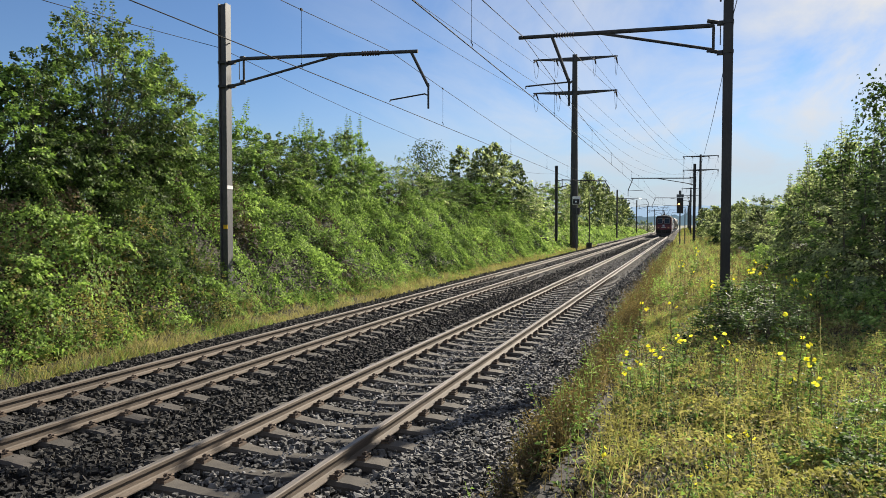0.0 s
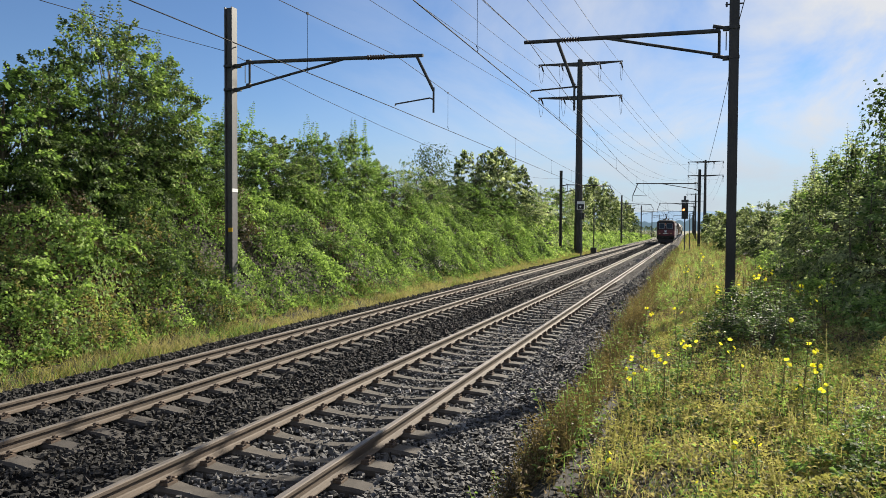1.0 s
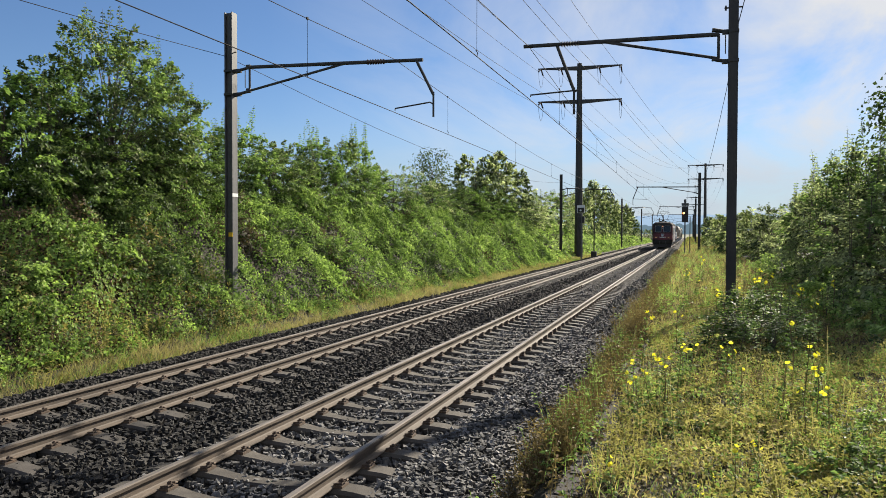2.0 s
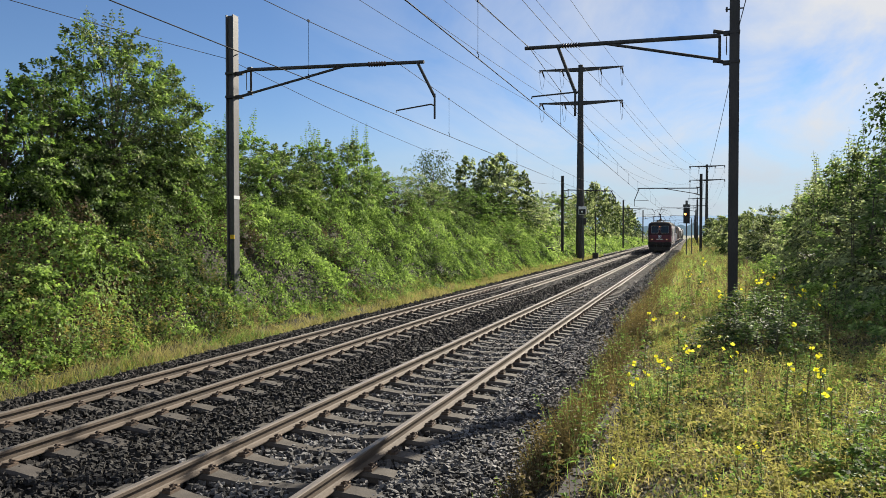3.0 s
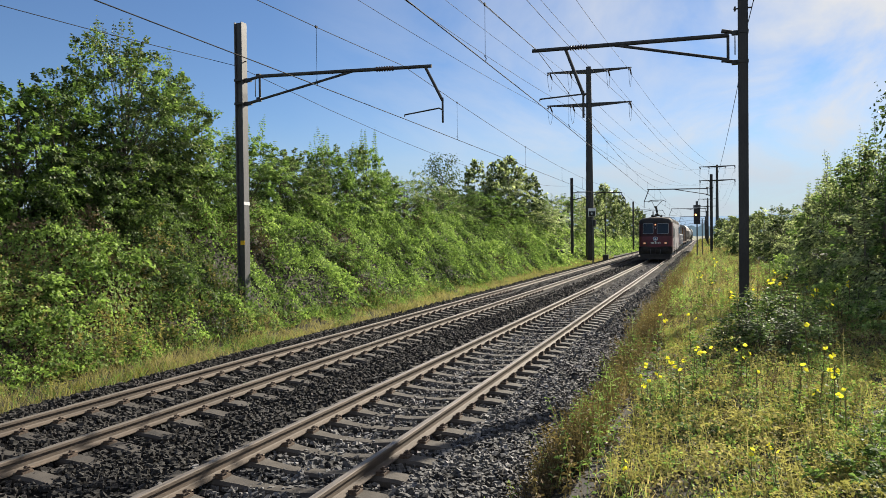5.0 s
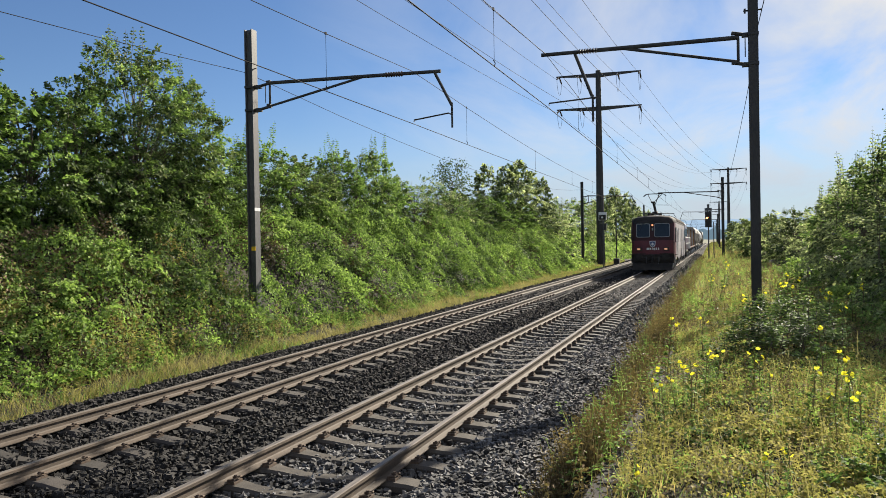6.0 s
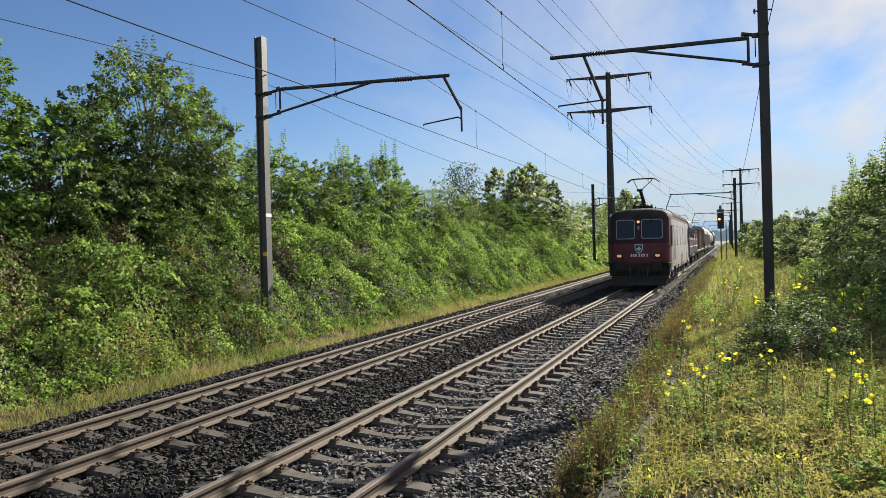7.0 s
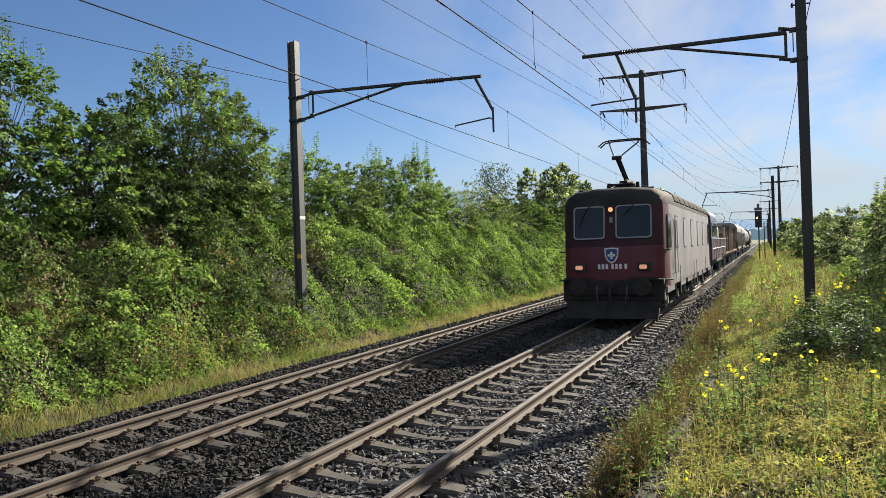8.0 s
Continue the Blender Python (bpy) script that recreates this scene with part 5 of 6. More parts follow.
K_SPARSE = tree_data(25, 5.5, 1.7, 2300, 0.13, 16, ("leaf_c", "leaf_c"), low=0.35), 5.6
K_FAR = spray_data(27, 7.0, 3.4, 200, 30, 0.30, ("leaf_c", "leaf_e"), 0.45, 6, 0.7, 1.3), 7.0
K_FARD = spray_data(30, 7.0, 3.4, 110, 22, 0.42, ("leaf_c", "leaf_e"), 0.5, 8, 0.9, 1.5), 7.0
K_DARK = spray_data(26, 3.9, 1.6, 160, 40, 0.092, ("leaf_e", "leaf_a"), 0.3, 20, 0.9, 0.55, 0.34, 0.35), 3.9
K_DUSK = spray_data(36, 3.9, 1.6, 120, 34, 0.13, ("leaf_c", "leaf_e"), 0.3, 12, 0.8, 0.6), 3.9
K_LACE = tree_data(31, 5.5, 1.2, 2600, 0.11, 12, ("leaf_c", "leaf_c"), low=0.3, puff=0.22), 5.6
K_LOW = spray_data(28, 1.25, 1.2, 62, 30, 0.085, ("leaf_f", "leaf_a"), 0.4, 3, 0.4, 0.42, 0.40, 0.3), 1.25
K_LOW2 = spray_data(32, 1.1, 1.3, 62, 30, 0.095, ("leaf_a", "leaf_c"), 0.3, 2, 0.35, 0.45, 0.42, 0.3), 1.1

TEXT = {id(K_BIG): ("tree", "dense dark green tree on the crest of the bank"), id(K_BIG2): ("tree", "dense leafy tree with feathery top shoots"),
        id(K_SPARSE): ("tree", "thin open-crowned tree above the hedge"), id(K_FAR): ("tree", "round dark green tree behind the bank"),
        id(K_ROUND): ("shrub", "rounded fine-leaved grey-green bush on the bank"), id(K_GREY): ("shrub", "grey-green shrub on the crest of the bank")}
# the wooded crest of the bank: (x, y, top above the rails, kind, relative width)
CREST = [(-12.8, 2.6, 7.2, K_BIG2, 1.0), (-12.9, 5.6, 8.0, K_BIG, 1.0), (-12.6, 8.4, 8.3, K_BIG2, 1.0), (-12.8, 11.0, 7.6, K_MID, 1.05), (-12.6, 13.2, 6.4, K_MID2, 1.0), (-12.7, 14.7, 7.0, K_SHADE, 1.0),
         (-12.9, 17.2, 8.5, K_BIG, 0.95), (-12.7, 19.0, 7.7, K_BIG2, 0.72), (-12.0, 15.6, 5.2, K_SHADE, 0.9), (-12.1, 18.6, 5.3, K_SHADE, 0.9), (-12.4, 21.3, 5.5, K_SHADE, 0.85), (-12.5, 24.0, 6.7, K_MID, 0.95), (-12.3, 26.0, 6.2, K_SHADE, 0.9),
         (-12.6, 28.0, 5.9, K_SHADE, 0.9), (-12.4, 30.0, 6.9, K_MID, 0.9), (-12.5, 32.4, 7.1, K_SHADE, 0.95), (-12.4, 34.6, 7.5, K_MID, 0.85), (-12.7, 36.6, 6.0, K_MID2, 0.95),
         (-12.4, 39.6, 6.3, K_ROUND, 1.0), (-12.3, 43.4, 6.2, K_ROUND, 1.05), (-12.7, 47.2, 8.5, K_SPARSE, 1.0), (-12.4, 46.6, 5.6, K_SHADE, 1.0), (-12.4, 50.2, 5.9, K_SHADE, 1.0), (-12.0, 53.5, 5.8, K_MID, 1.1), (-12.2, 57.5, 6.0, K_MID2, 1.1), (-12.0, 61.5, 5.9, K_MID, 1.2),
         (-13.4, 60.5, 8.9, K_FAR, 0.72), (-13.5, 66.5, 9.7, K_FAR, 0.78), (-13.2, 72.0, 8.6, K_FAR, 0.6), (-12.0, 67.0, 5.6, K_GREY, 1.3), (-12.1, 73.0, 5.8, K_GREY, 1.3), (-12.3, 79.5, 6.7, K_GREY, 1.3), (-12.4, 86.0, 7.0, K_GREY, 1.4), (-12.4, 93.0, 7.4, K_GREY, 1.4), (-12.5, 100.5, 7.6, K_GREY, 1.5)]
for k, (x, y, top, kind, wd) in enumerate(CREST):
    x -= 0.6 if 20 < y < 64 else 0.0
    zz = (top - float(ground_z(x, y)) + 0.1) / kind[1]
    cat, text = TEXT.get(id(kind), ("shrub", "leafy green shrub with upright shoots on the bank"))
    place_tree(kind[0], cat, text, cat, "trees on the bank", x, y, wd, k * 77, 0.1, zz)
# a second row behind closes the gaps
for k in range(20):
    y = 1 + k * 5.1
    place_tree(K_BACK[0], "shrub", "leafy green shrub behind the hedge on the bank", "shrub", "trees on the bank", -15.4 - (k * 37 % 10) * 0.12, y, 1.0, k * 131, 0.1, 0.70 + (k * 53 % 10) * 0.02)
# bushes on the slope
for k in range(44):
    r = random.Random(k)
    y = 5.0 + k * 1.55 + r.uniform(-0.9, 0.9)
    x = r.uniform(-9.6, -8.5) if k % 4 == 0 else r.uniform(-12.0, -9.2)
    sc = r.uniform(0.5, 0.8) if x > -9.4 else r.uniform(0.7, 1.15)
    kind = K_LOW2 if k % 5 in (1, 3) else K_LOW
    place_tree(kind[0], "bush", "low bramble bush on the slope of the bank", "bush", "bushes on the bank", x, y, sc, r.uniform(0, 360), 0.1, sc * r.uniform(0.75, 1.15))
# far trees beside the line, left
for k, (x, y, top, wd) in enumerate(((-12.5, 110, 8.6, 0.6), (-12.8, 120, 9.8, 0.7), (-12.6, 131, 11.8, 0.75), (-12.8, 143, 11.6, 0.8), (-12.6, 156, 10.6, 0.7), (-12.6, 172, 9.2, 0.7), (-12.8, 190, 9.8, 0.8), (-13.0, 210, 9.4, 0.8), (-13.6, 228, 8.4, 0.8))):
    place_tree(K_FAR[0], "tree", "dark green tree beside the line, far off", "tree", "far trees", x, y, wd, k * 57, 0.1, (top - float(ground_z(x, y))) / 7.2)
for k in range(7):
    place_tree(K_FARD[0], "shrub", "low dark hedge at the end of the cutting", "shrub", "far hedge", -17.0 + k * 1.5, 262 + (k * 5 % 7), 0.36, k * 41, 0.1, 0.50 + 0.03 * (k % 3))
for k in range(14):
    x, y = (-95 + k * 9.5 if k < 7 else 40 + (k - 7) * 11), 330 + (k * 37 % 60)
    place_tree(K_FARD[0], "tree", "dark green tree beyond the end of the cutting", "tree", "far trees", x, y, 1.5, k * 41, 0.1, 0.9 + (k * 29 % 10) * 0.05)

# the right-hand thicket
THICKET = [(8.1, 15.2, 3.4, 0.95), (8.2, 17.2, 4.0, 0.95), (8.1, 19.3, 4.4, 0.95), (8.1, 21.6, 4.5, 0.95), (8.2, 24.0, 4.1, 1.0), (8.2, 26.6, 4.1, 1.0), (8.5, 29.6, 3.9, 1.0), (8.9, 32.5, 3.5, 1.0), (9.9, 27.0, 3.9, 1.1), (10.0, 22.0, 4.0, 1.1), (10.2, 17.5, 3.5, 1.1), (8.6, 47.0, 3.7, 1.0), (8.2, 50.0, 4.0, 0.9), (9.6, 56.0, 3.9, 1.2), (9.8, 62.0, 4.3, 1.2), (11.4, 50.0, 4.0, 1.3)]
for k, (x, y, top, wd) in enumerate(THICKET):
    place_tree((K_DARK if y < 40 and x < 9.5 else K_DUSK)[0], "shrub", "backlit green shrub with upright feathery shoots beside the verge", "shrub", "shrubs beside the verge", x, y, wd, k * 97, 0.1, (top - float(ground_z(x, y))) / 3.9)
for k, (x, y, sc) in enumerate(((7.0, 22.0, 0.9), (7.0, 27.0, 0.9), (7.4, 33.0, 0.9), (6.9, 16.0, 0.8), (7.1, 13.5, 0.7))):
    place_tree(K_LOW[0], "bush", "bright green low bush at the foot of the thicket", "bush", "bushes on the verge", x, y, sc, k * 67, 0.1, sc)
for k, (x, y, top) in enumerate(((7.9, 66, 3.8), (9.6, 72, 4.3), (7.4, 82, 4.2), (9.2, 90, 4.6), (7.2, 102, 4.3), (9.8, 115, 5.0), (7.6, 130, 5.0), (10.2, 150, 5.6), (8.2, 175, 5.8), (12, 200, 6.5), (10, 240, 6.5))):
    place_tree(K_FARD[0], "tree", "dark green tree beside the verge, far off", "tree", "far trees", x, y, 0.55, k * 71, 0.1, (top - 0.2) / 7.2)
place_tree(K_LACE[0], "tree", "thin open tree rising above the hedge", "tree", "shrubs beside the verge", 8.5, 18.4, 0.85, 40, 0.1, 1.04)
place_tree(K_LACE[0], "tree", "thin open tree rising above the hedge", "tree", "shrubs beside the verge", 8.7, 17.2, 0.85, 160, 0.1, 1.02)


def lattice(x, y, cell, seed):
    """Smooth random heights between 0 and 1 over the plan, one value for each cell."""
    g = np.random.default_rng(seed).uniform(0, 1, (257, 257))
    u, v = x / cell + 500, y / cell + 500
    i, j = np.floor(u).astype(int), np.floor(v).astype(int)
    f, h = u - i, v - j
    f, h = f * f * (3 - 2 * f), h * h * (3 - 2 * h)
    i0, i1, j0, j1 = i % 257, (i + 1) % 257, j % 257, (j + 1) % 257
    return (g[i0, j0] * (1 - f) + g[i1, j0] * f) * (1 - h) + (g[i0, j1] * (1 - f) + g[i1, j1] * f) * h


def carpet(name, label, n, xr, yr, size, mats, seed, lift=0.25, power=1.0, mixw=(0.5, 0.5), clump=1.0, hgt=0.45, category="brambles"):
    """Creeping leaves over the ground, heaped in uneven mounds with hollows between."""
    rng = np.random.default_rng(seed)
    x = rng.uniform(xr[0], xr[1], n)
    y = yr[0] + (yr[1] - yr[0]) * rng.uniform(0, 1, n) ** power

    def heap(x, y):
        m = 0.50 * lattice(x, y, 1.0 * clump, seed) + 0.34 * lattice(x, y, 0.48 * clump, seed + 1) + 0.16 * lattice(x, y, 0.22 * clump, seed + 2)
        return np.clip((m - 0.27) * 2.1, 0, 1.15)

    mound = heap(x, y)
    face = np.stack([-(heap(x + 0.05, y) - mound) * hgt / 0.05 + 0.5, -(heap(x, y + 0.05) - mound) * hgt / 0.05 + 0.1, np.full(n, 0.9)], 1)
    edge = smooth(0, 0.9, x - xr[0]) * smooth(0, 0.9, xr[1] - x)
    h = (0.05 + hgt * mound) * (0.25 + 0.75 * edge)
    z = ground_z(x, y) + h * np.where(rng.uniform(0, 1, n) < 0.82, rng.uniform(0.86, 1.04, n), rng.uniform(0.02, 1.0, n)) + lift * 0.1 + np.abs(rng.normal(0, 0.05, n)) * edge * (hgt > 0.5)
    P = np.stack([x, y, z], 1)
    face = unit(unit(face) + rng.normal(0, 0.24, (n, 3)))
    axis = rng.normal(size=(n, 3))
    axis -= face * (axis * face).sum(1, keepdims=True) * 0.75
    sz_ = size * rng.uniform(0.5, 1.35, n) * (1 + 0.010 * np.maximum(0, y - 15))
    patch = 2.2 * lattice(x, y, 2.6, seed + 5) + 1.3 * lattice(x, y, 0.7, seed + 6) + rng.normal(0, 0.22, n)
    slots = np.searchsorted(np.quantile(patch, np.cumsum(mixw)[:-1]), patch)
    me = quads(name, leaf_quads(rng, P, axis, sz_, 0.40, 0.1, 0.15, face), [M[q] for q in mats], slots)
    return tagged(new(name, me), label, category, kind="stuff")


carpet("bramble_cover", "tangled green brambles and ivy covering the bank", 212000, (-13.4, -7.5), (2.5, 64), 0.078, ("leaf_c", "leaf_a", "leaf_f", "leaf_b", "leaf_d"), 5, mixw=(0.06, 0.16, 0.54, 0.18, 0.06), power=1.25, hgt=1.25)
carpet("bramble_cover", "tangled green brambles covering the far bank", 40000, (-13.4, -7.3), (60, 230), 0.15, ("leaf_a", "leaf_f", "leaf_c"), 6, mixw=(0.3, 0.6, 0.10), power=1.3, hgt=1.0, clump=1.5)
carpet("withered_brambles", "withered brown brambles on the bank", 15000, (-11.8, -8.6), (7.0, 16.5), 0.07, ("leaf_d", "leaf_a", "grass_dry"), 8, mixw=(0.58, 0.30, 0.12), hgt=1.05, lift=0.6)


def grass(name, label, n, xr, yr, h, w, mats, seed, power=1.0, mixw=(0.5, 0.5), lean=0.3, tuft=0.5):
    rng = np.random.default_rng(seed)
    x = rng.uniform(xr[0], xr[1], n)
    y = yr[0] + (yr[1] - yr[0]) * rng.uniform(0, 1, n) ** power
    keep = lattice(x, y, 0.35, seed) * 0.6 + lattice(x, y, 1.3, seed + 1) * 0.4 + rng.normal(0, 0.14, n) > tuft
    keep &= ~((np.abs(x - 3.15) < 0.08) & (y < 8.2) & (y > 2.0))
    x, y = x[keep], y[keep]
    n = len(x)
    z = ground_z(x, y) - 0.02
    hh = h * rng.uniform(0.4, 1.25, n) * (0.55 + 0.8 * lattice(x, y, 0.9, seed + 2))
    patch = 2 * lattice(x, y, 1.6, seed + 3) + rng.normal(0, 0.35, n)
    slots = np.searchsorted(np.quantile(patch, np.cumsum(mixw)[:-1]), patch)
    ww = w * rng.uniform(0.6, 1.4, n) * (1 + 0.05 * np.maximum(0, y))
    me = quads(name, blade_quads(rng, np.stack([x, y, z], 1), hh, ww, lean), [M[q] for q in mats], slots)
    return tagged(new(name, me), label, "grass", kind="stuff")


grass("grass_strip", "dry yellow and green grass along the foot of the bank", 60000, (-8.3, -6.15), (3, 90), 0.27, 0.0036, ("grass_dry", "grass", "leaf_b"), 31, 1.5, (0.62, 0.27, 0.11), 0.45, 0.34)
grass("verge_grass", "mixed green and straw-coloured meadow grass on the verge", 44000, (3.05, 8.5), (-4, 20), 0.19, 0.0028, ("grass", "leaf_b", "grass_dry", "leaf_d"), 32, 1.3, (0.36, 0.22, 0.28, 0.14), 0.45, 0.40)
grass("verge_grass", "meadow grass on the far verge", 42000, (2.5, 7.5), (18, 130), 0.30, 0.0035, ("grass", "leaf_d", "grass_dry", "leaf_b"), 33, 1.6, (0.3, 0.30, 0.30, 0.10), 0.35, 0.34)
grass("verge_grass", "rank meadow grass beside the line, far off", 9000, (2.4, 9.0), (115, 300), 0.55, 0.006, ("grass", "leaf_d", "leaf_a"), 35, 1.2, (0.4, 0.4, 0.2), 0.3, 0.3)
grass("verge_grass", "worn meadow grass round the standpoint", 16000, (2.6, 11.0), (-9, 4.2), 0.22, 0.006, ("grass", "leaf_b", "grass_dry"), 36, 1.0, (0.45, 0.3, 0.25), 0.5, 0.2)
grass("dry_weeds", "tall brown seed-headed weeds along the ballast edge", 13000, (2.45, 3.05), (5.5, 70), 0.46, 0.0028, ("leaf_g", "leaf_d", "leaf_g"), 34, 1.6, (0.66, 0.2, 0.14), 0.22, 0.40)


def weeds(name, label, n, xr, yr, size, mats, seed, hmax, mixw, power=1.2, gather=0.0):
    """Leafy herbs: leaves up thin stems that stand in groups."""
    rng = np.random.default_rng(seed)
    k = max(1, n // 26)
    cx = rng.uniform(xr[0], xr[1], 4 * k)
    cy = yr[0] + (yr[1] - yr[0]) * rng.uniform(0, 1, 4 * k) ** power
    score = lattice(cx, cy, 0.55, seed) * 0.6 + lattice(cx, cy, 1.7, seed + 1) * 0.4 + rng.normal(0, 0.22 - 0.14 * gather, 4 * k)
    score[(np.abs(cx - 3.15) < 0.12) & (cy < 8.2) & (rng.uniform(0, 1, 4 * k) > 0.3)] = -9
    pick = np.argsort(-score)[:k]
    cx, cy = cx[pick], cy[pick]
    ch = hmax * rng.uniform(0.3, 1.0, k) * (0.5 + 0.9 * lattice(cx, cy, 0.8, seed + 2))
    idx = rng.integers(0, k, n)
    f = rng.uniform(0.05, 1, n)
    ln = rng.normal(0, 0.2, (k, 2))
    z0 = ground_z(cx, cy)
    P = np.stack([cx[idx] + ln[idx, 0] * f * ch[idx] + rng.normal(0, 0.035, n), cy[idx] + ln[idx, 1] * f * ch[idx] + rng.normal(0, 0.035, n), z0[idx] + f * ch[idx]], 1)
    a = rng.uniform(0, 2 * np.pi, n)
    axis = np.stack([np.cos(a), np.sin(a), rng.uniform(0.0, 0.8, n)], 1)
    V = [leaf_quads(rng, P, axis, size * (1.3 - 0.7 * f) * rng.uniform(0.6, 1.35, n), 0.22, 0.06, 0.2)]
    tone = 2 * lattice(cx, cy, 1.2, seed + 3) + rng.normal(0, 0.3, k)
    cm = np.searchsorted(np.quantile(tone, np.cumsum(mixw)[:-1]), tone)
    slots = [cm[idx]]
    st = np.stack([cx, cy, z0], 1)
    tip = st + np.stack([ln[:, 0] * ch, ln[:, 1] * ch, ch], 1)
    sd = np.stack([np.ones(k), np.zeros(k), np.zeros(k)], 1) * 0.003
    Q = np.empty((k, 4, 3))
    Q[:, 0], Q[:, 1], Q[:, 2], Q[:, 3] = st - sd, st + sd, tip + sd * 0.4, tip - sd * 0.4
    V.append(Q.reshape(-1, 3))
    slots.append(cm)
    return tagged(new(name, quads(name, np.concatenate(V), [M[q] for q in mats], np.concatenate(slots))), label, "weeds", kind="stuff")


carpet("verge_mat", "low fine-leaved plants matting the verge", 60000, (3.2, 8.4), (3.8, 19), 0.036, ("grass", "leaf_b", "grass", "grass_dry", "leaf_d"), 47, lift=0.1, power=1.4, mixw=(0.32, 0.14, 0.24, 0.10, 0.20), clump=0.5, hgt=0.2, category="weeds")
weeds("verge_herbs", "leafy green herbs among the grass of the verge", 96000, (3.25, 8.2), (3.8, 19), 0.043, ("grass", "leaf_b", "grass", "leaf_a", "leaf_d"), 41, 0.32, (0.30, 0.22, 0.20, 0.08, 0.20), 1.4, 0.4)
weeds("verge_herbs", "leafy green herbs on the far verge", 30000, (2.6, 7.5), (17, 80), 0.09, ("leaf_a", "leaf_d", "leaf_b"), 42, 0.5, (0.35, 0.4, 0.25), 1.3, 0.3)
weeds("ballast_weeds", "brown and green weeds at the edge of the ballast", 50000, (2.42, 3.2), (4.6, 50), 0.055, ("leaf_g", "leaf_a", "leaf_g", "leaf_d"), 43, 0.74, (0.45, 0.18, 0.25, 0.12), 1.4, 0.0)
weeds("dry_stalks", "dry brown stalks standing among the verge weeds", 9000, (2.9, 8.0), (2.5, 16), 0.03, ("leaf_d", "grass_dry"), 44, 0.6, (0.7, 0.3))
weeds("bank_herbs", "rough olive and dry herbs on the lower bank", 34000, (-10.8, -7.6), (5.0, 17.5), 0.075, ("grass", "leaf_b", "leaf_d", "grass"), 46, 0.75, (0.3, 0.3, 0.2, 0.2), 1.0, 0.2)
weeds("bank_foot_herbs", "green herbs at the foot of the bank", 22000, (-8.4, -6.7), (4, 60), 0.07, ("leaf_b", "leaf_a", "grass"), 45, 0.36, (0.45, 0.3, 0.25), 1.4, 0.5)

# ---- plants on the verge ----
def primrose_data(seed, H, flowers):
    """A tall yellow-flowering weed: stem with side shoots, narrow leaves, cup-shaped flowers near the top."""
    rng = np.random.default_rng(seed)
    s = Shape()
    top = Vector((rng.normal(0, 0.06), rng.normal(0, 0.06), H))
    s.tube([(0, 0, -0.05), top * 0.5 + Vector((rng.normal(0, 0.02), rng.normal(0, 0.02), 0)), top], 0.007, 5, 0, 0.004)
    n = int(70 * H)
    f = rng.uniform(0.05, 1.0, n)
    P = np.stack([top.x * f, top.y * f, H * f], 1)
    a = rng.uniform(0, 2 * np.pi, n)
    V = leaf_quads(rng, P, np.stack([np.cos(a), np.sin(a), rng.uniform(0.2, 1.0, n)], 1), 0.13 * (1.15 - 0.75 * f) * rng.uniform(0.7, 1.2, n), 0.16, 0.05, 0.3)
    heads = []
    for k in range(flowers):
        fl_ = rng.uniform(0.82, 1.02)
        c = np.array([top.x * fl_ + rng.normal(0, 0.045), top.y * fl_ + rng.normal(0, 0.045), H * fl_])
        q = []
        face = unit(np.array([[rng.normal(0, 0.7), rng.normal(-0.3, 0.7), 0.7]]))[0]
        u_ = unit(np.cross(face, [[0.3, 0.5, 0.8]]))[0]
        v_ = np.cross(face, u_)
        for j in range(4):
            b = j * math.pi / 2
            d = u_ * math.cos(b) + v_ * math.sin(b)
            e = -u_ * math.sin(b) + v_ * math.cos(b)
            R = 0.028
            q += [c, c + d * R * 0.7 + e * R * 0.72 + face * 0.012, c + d * R * 1.15 + face * 0.02, c + d * R * 0.7 - e * R * 0.72 + face * 0.012]
        heads.append(quads("flower", np.array(q), [M["petal"]]))
    return s.data("stem", M["stem"]), quads("foliage", V, [M["leaf_a"]]), heads


def place_primrose(data, x, y, turn, sc):
    t = thing("evening_primrose", "tall yellow-flowering weed on a thin leafy stem", "flower", "yellow flowers on the verge")
    part("stem", data[0], None, t)
    part("foliage", data[1], None, t)
    for h in data[2]:
        part("flower", h, None, t, "bright yellow four-petalled flower")
    t.matrix_basis = pose(x, y, float(ground_z(x, y)), 0, 0, turn) @ Matrix.Diagonal((sc, sc, sc, 1))


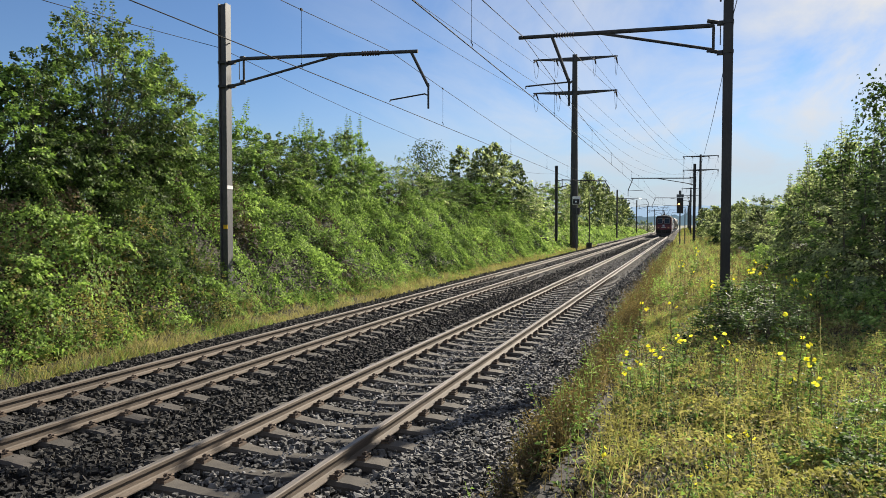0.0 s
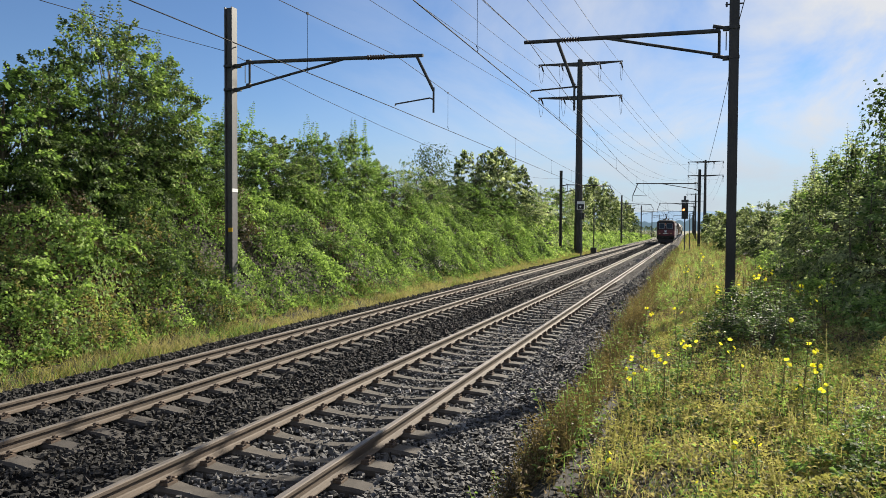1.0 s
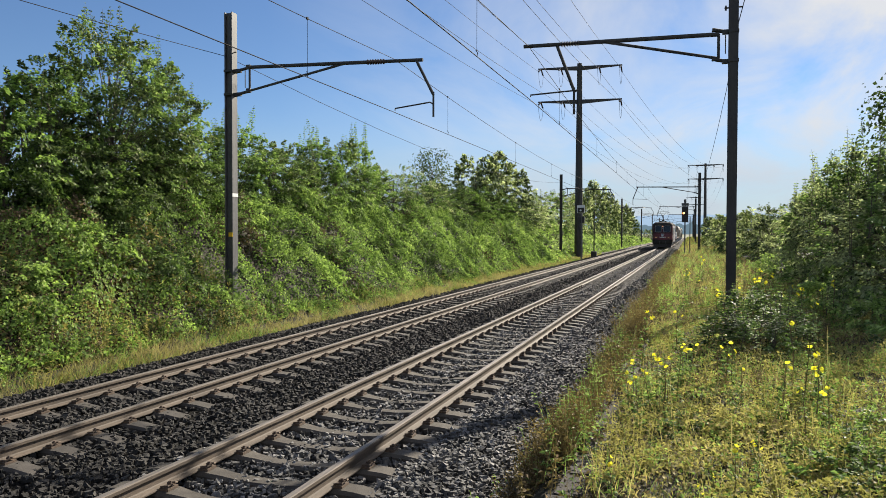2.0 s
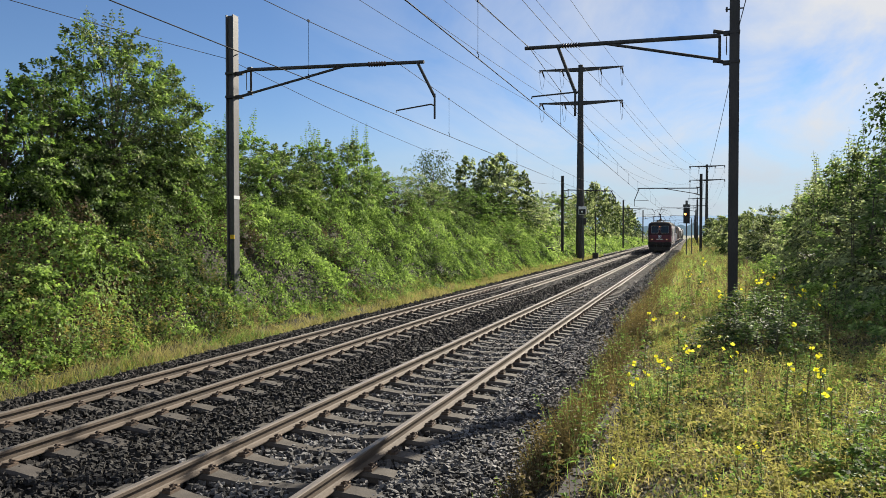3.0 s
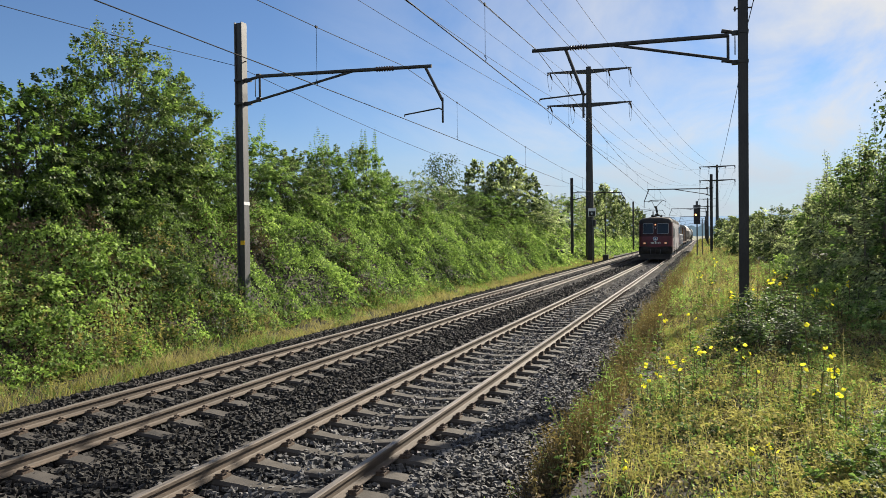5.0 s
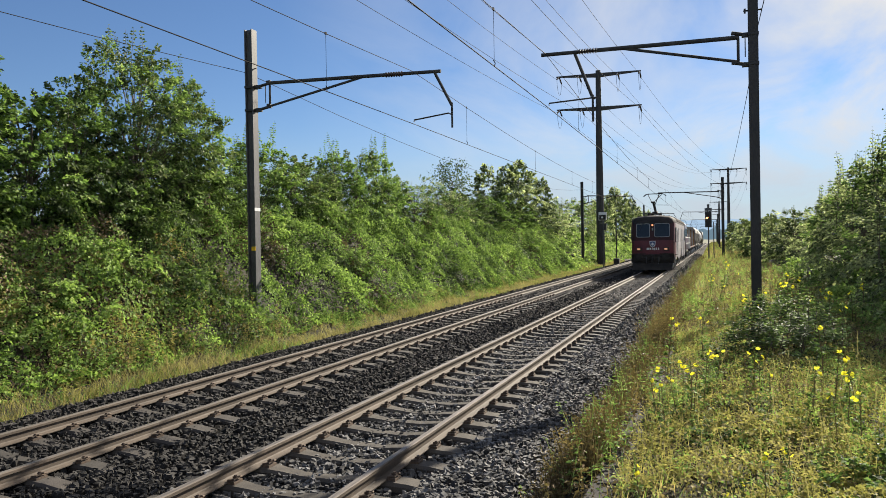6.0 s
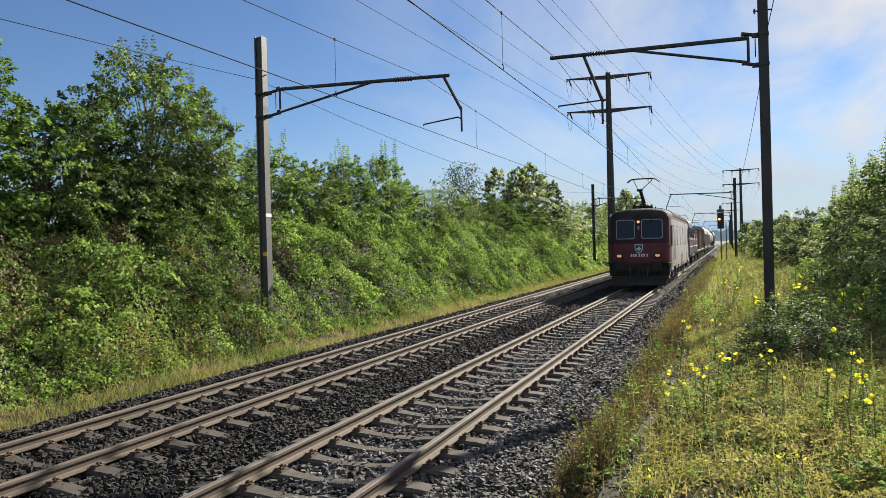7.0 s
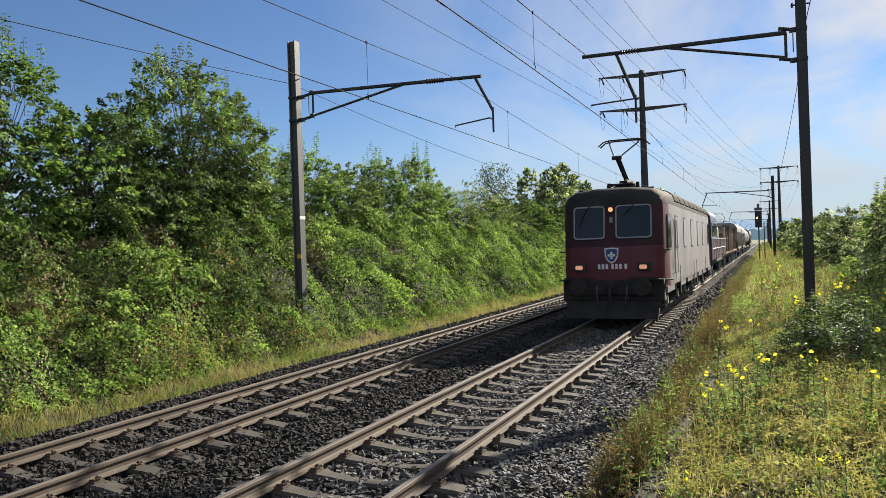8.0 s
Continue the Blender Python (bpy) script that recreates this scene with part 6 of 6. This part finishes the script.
PRIM = [primrose_data(60 + k, 0.72 + 0.06 * (k % 3), (1, 2, 3, 2, 4)[k % 5]) for k in range(5)]
SPOTS = [(4.1, 4.3), (4.25, 4.6), (3.5, 4.5), (4.0, 4.2), (4.42, 4.87), (3.39, 7.2), (3.46, 7.3), (3.54, 6.6), (3.61, 7.4), (3.71, 7.2), (3.77, 7.4), (3.84, 7.6), (3.9, 8.3), (3.95, 8.5), (3.6, 8.2),
         (4.44, 7.1), (4.74, 6.6), (5.01, 7.2), (5.1, 7.25), (5.07, 6.8), (5.16, 6.9), (4.91, 6.1), (5.06, 6.0), (4.35, 8.3), (4.44, 8.2), (5.16, 9.1), (6.4, 15.0), (6.45, 14.4), (5.93, 12.2),
         (6.07, 16.3), (5.48, 13.0), (5.1, 13.4), (4.44, 13.1), (4.87, 15.9), (5.7, 12.6), (4.7, 12.8), (5.3, 14.2), (3.3, 10.5), (3.8, 11.5)]
prng = random.Random(9)
for k, (x, y) in enumerate(SPOTS):
    place_primrose(PRIM[k % 5], x, y, prng.uniform(0, 360), prng.uniform(0.8, 1.05) * (0.58 if y < 5 else 1.1 if y > 9 else 0.85))
for k in range(9):
    y = prng.uniform(12, 30)
    place_primrose(PRIM[k % 5], prng.uniform(2.9, 6.0), y, prng.uniform(0, 360), prng.uniform(0.9, 1.3))

# dark-leaved shrubs at the mast's foot, brambles in the near corner
K_LEGGY = spray_data(71, 1.6, 0.75, 40, 30, 0.085, ("leaf_c", "leaf_a"), 0.35, 12, 0.5, 0.42, 0.3, 0.5)
for k, (x, y, top) in enumerate(((4.45, 10.9, 1.1), (4.9, 10.6, 1.1), (5.35, 11.3, 1.15), (4.8, 11.8, 1.35), (5.25, 12.4, 1.35), (5.0, 14.0, 1.3))):
    place_tree(K_LEGGY, "bush", "dark-leaved leggy bush among the verge weeds", "bush", "bushes on the verge", x, y, 0.8, k * 83, 0.1, (top - float(ground_z(x, y))) / 1.6)
for k, (x, y, sc) in enumerate(((5.1, 5.2, 0.42), (5.4, 5.6, 0.48), (5.3, 4.7, 0.40), (5.75, 5.3, 0.5), (6.0, 6.3, 0.55), (6.5, 7.6, 0.5), (3.6, 7.6, 0.3), (3.75, 8.3, 0.32), (3.5, 8.8, 0.3), (3.95, 7.2, 0.28), (4.3, 8.0, 0.3), (7.0, 9.4, 0.6), (7.3, 11.5, 0.75), (4.0, 6.6, 0.35), (4.7, 7.0, 0.36))):
    place_tree(K_LOW2[0], "bush", "low green bramble bush on the verge", "bush", "bushes on the verge", x, y, sc, k * 59, 0.1, sc * 0.75)



# ---- what moves ----
def motions():
    """The whole train rolls along the near track at a steady pace."""
    for ob, behind in TRAIN:
        walk(ob, [(t, pose(0, FRONT + behind + SPEED * (8.0 - t), 0)) for t in (0.0, 2.0, 4.0, 6.0, 8.0)])


motions()
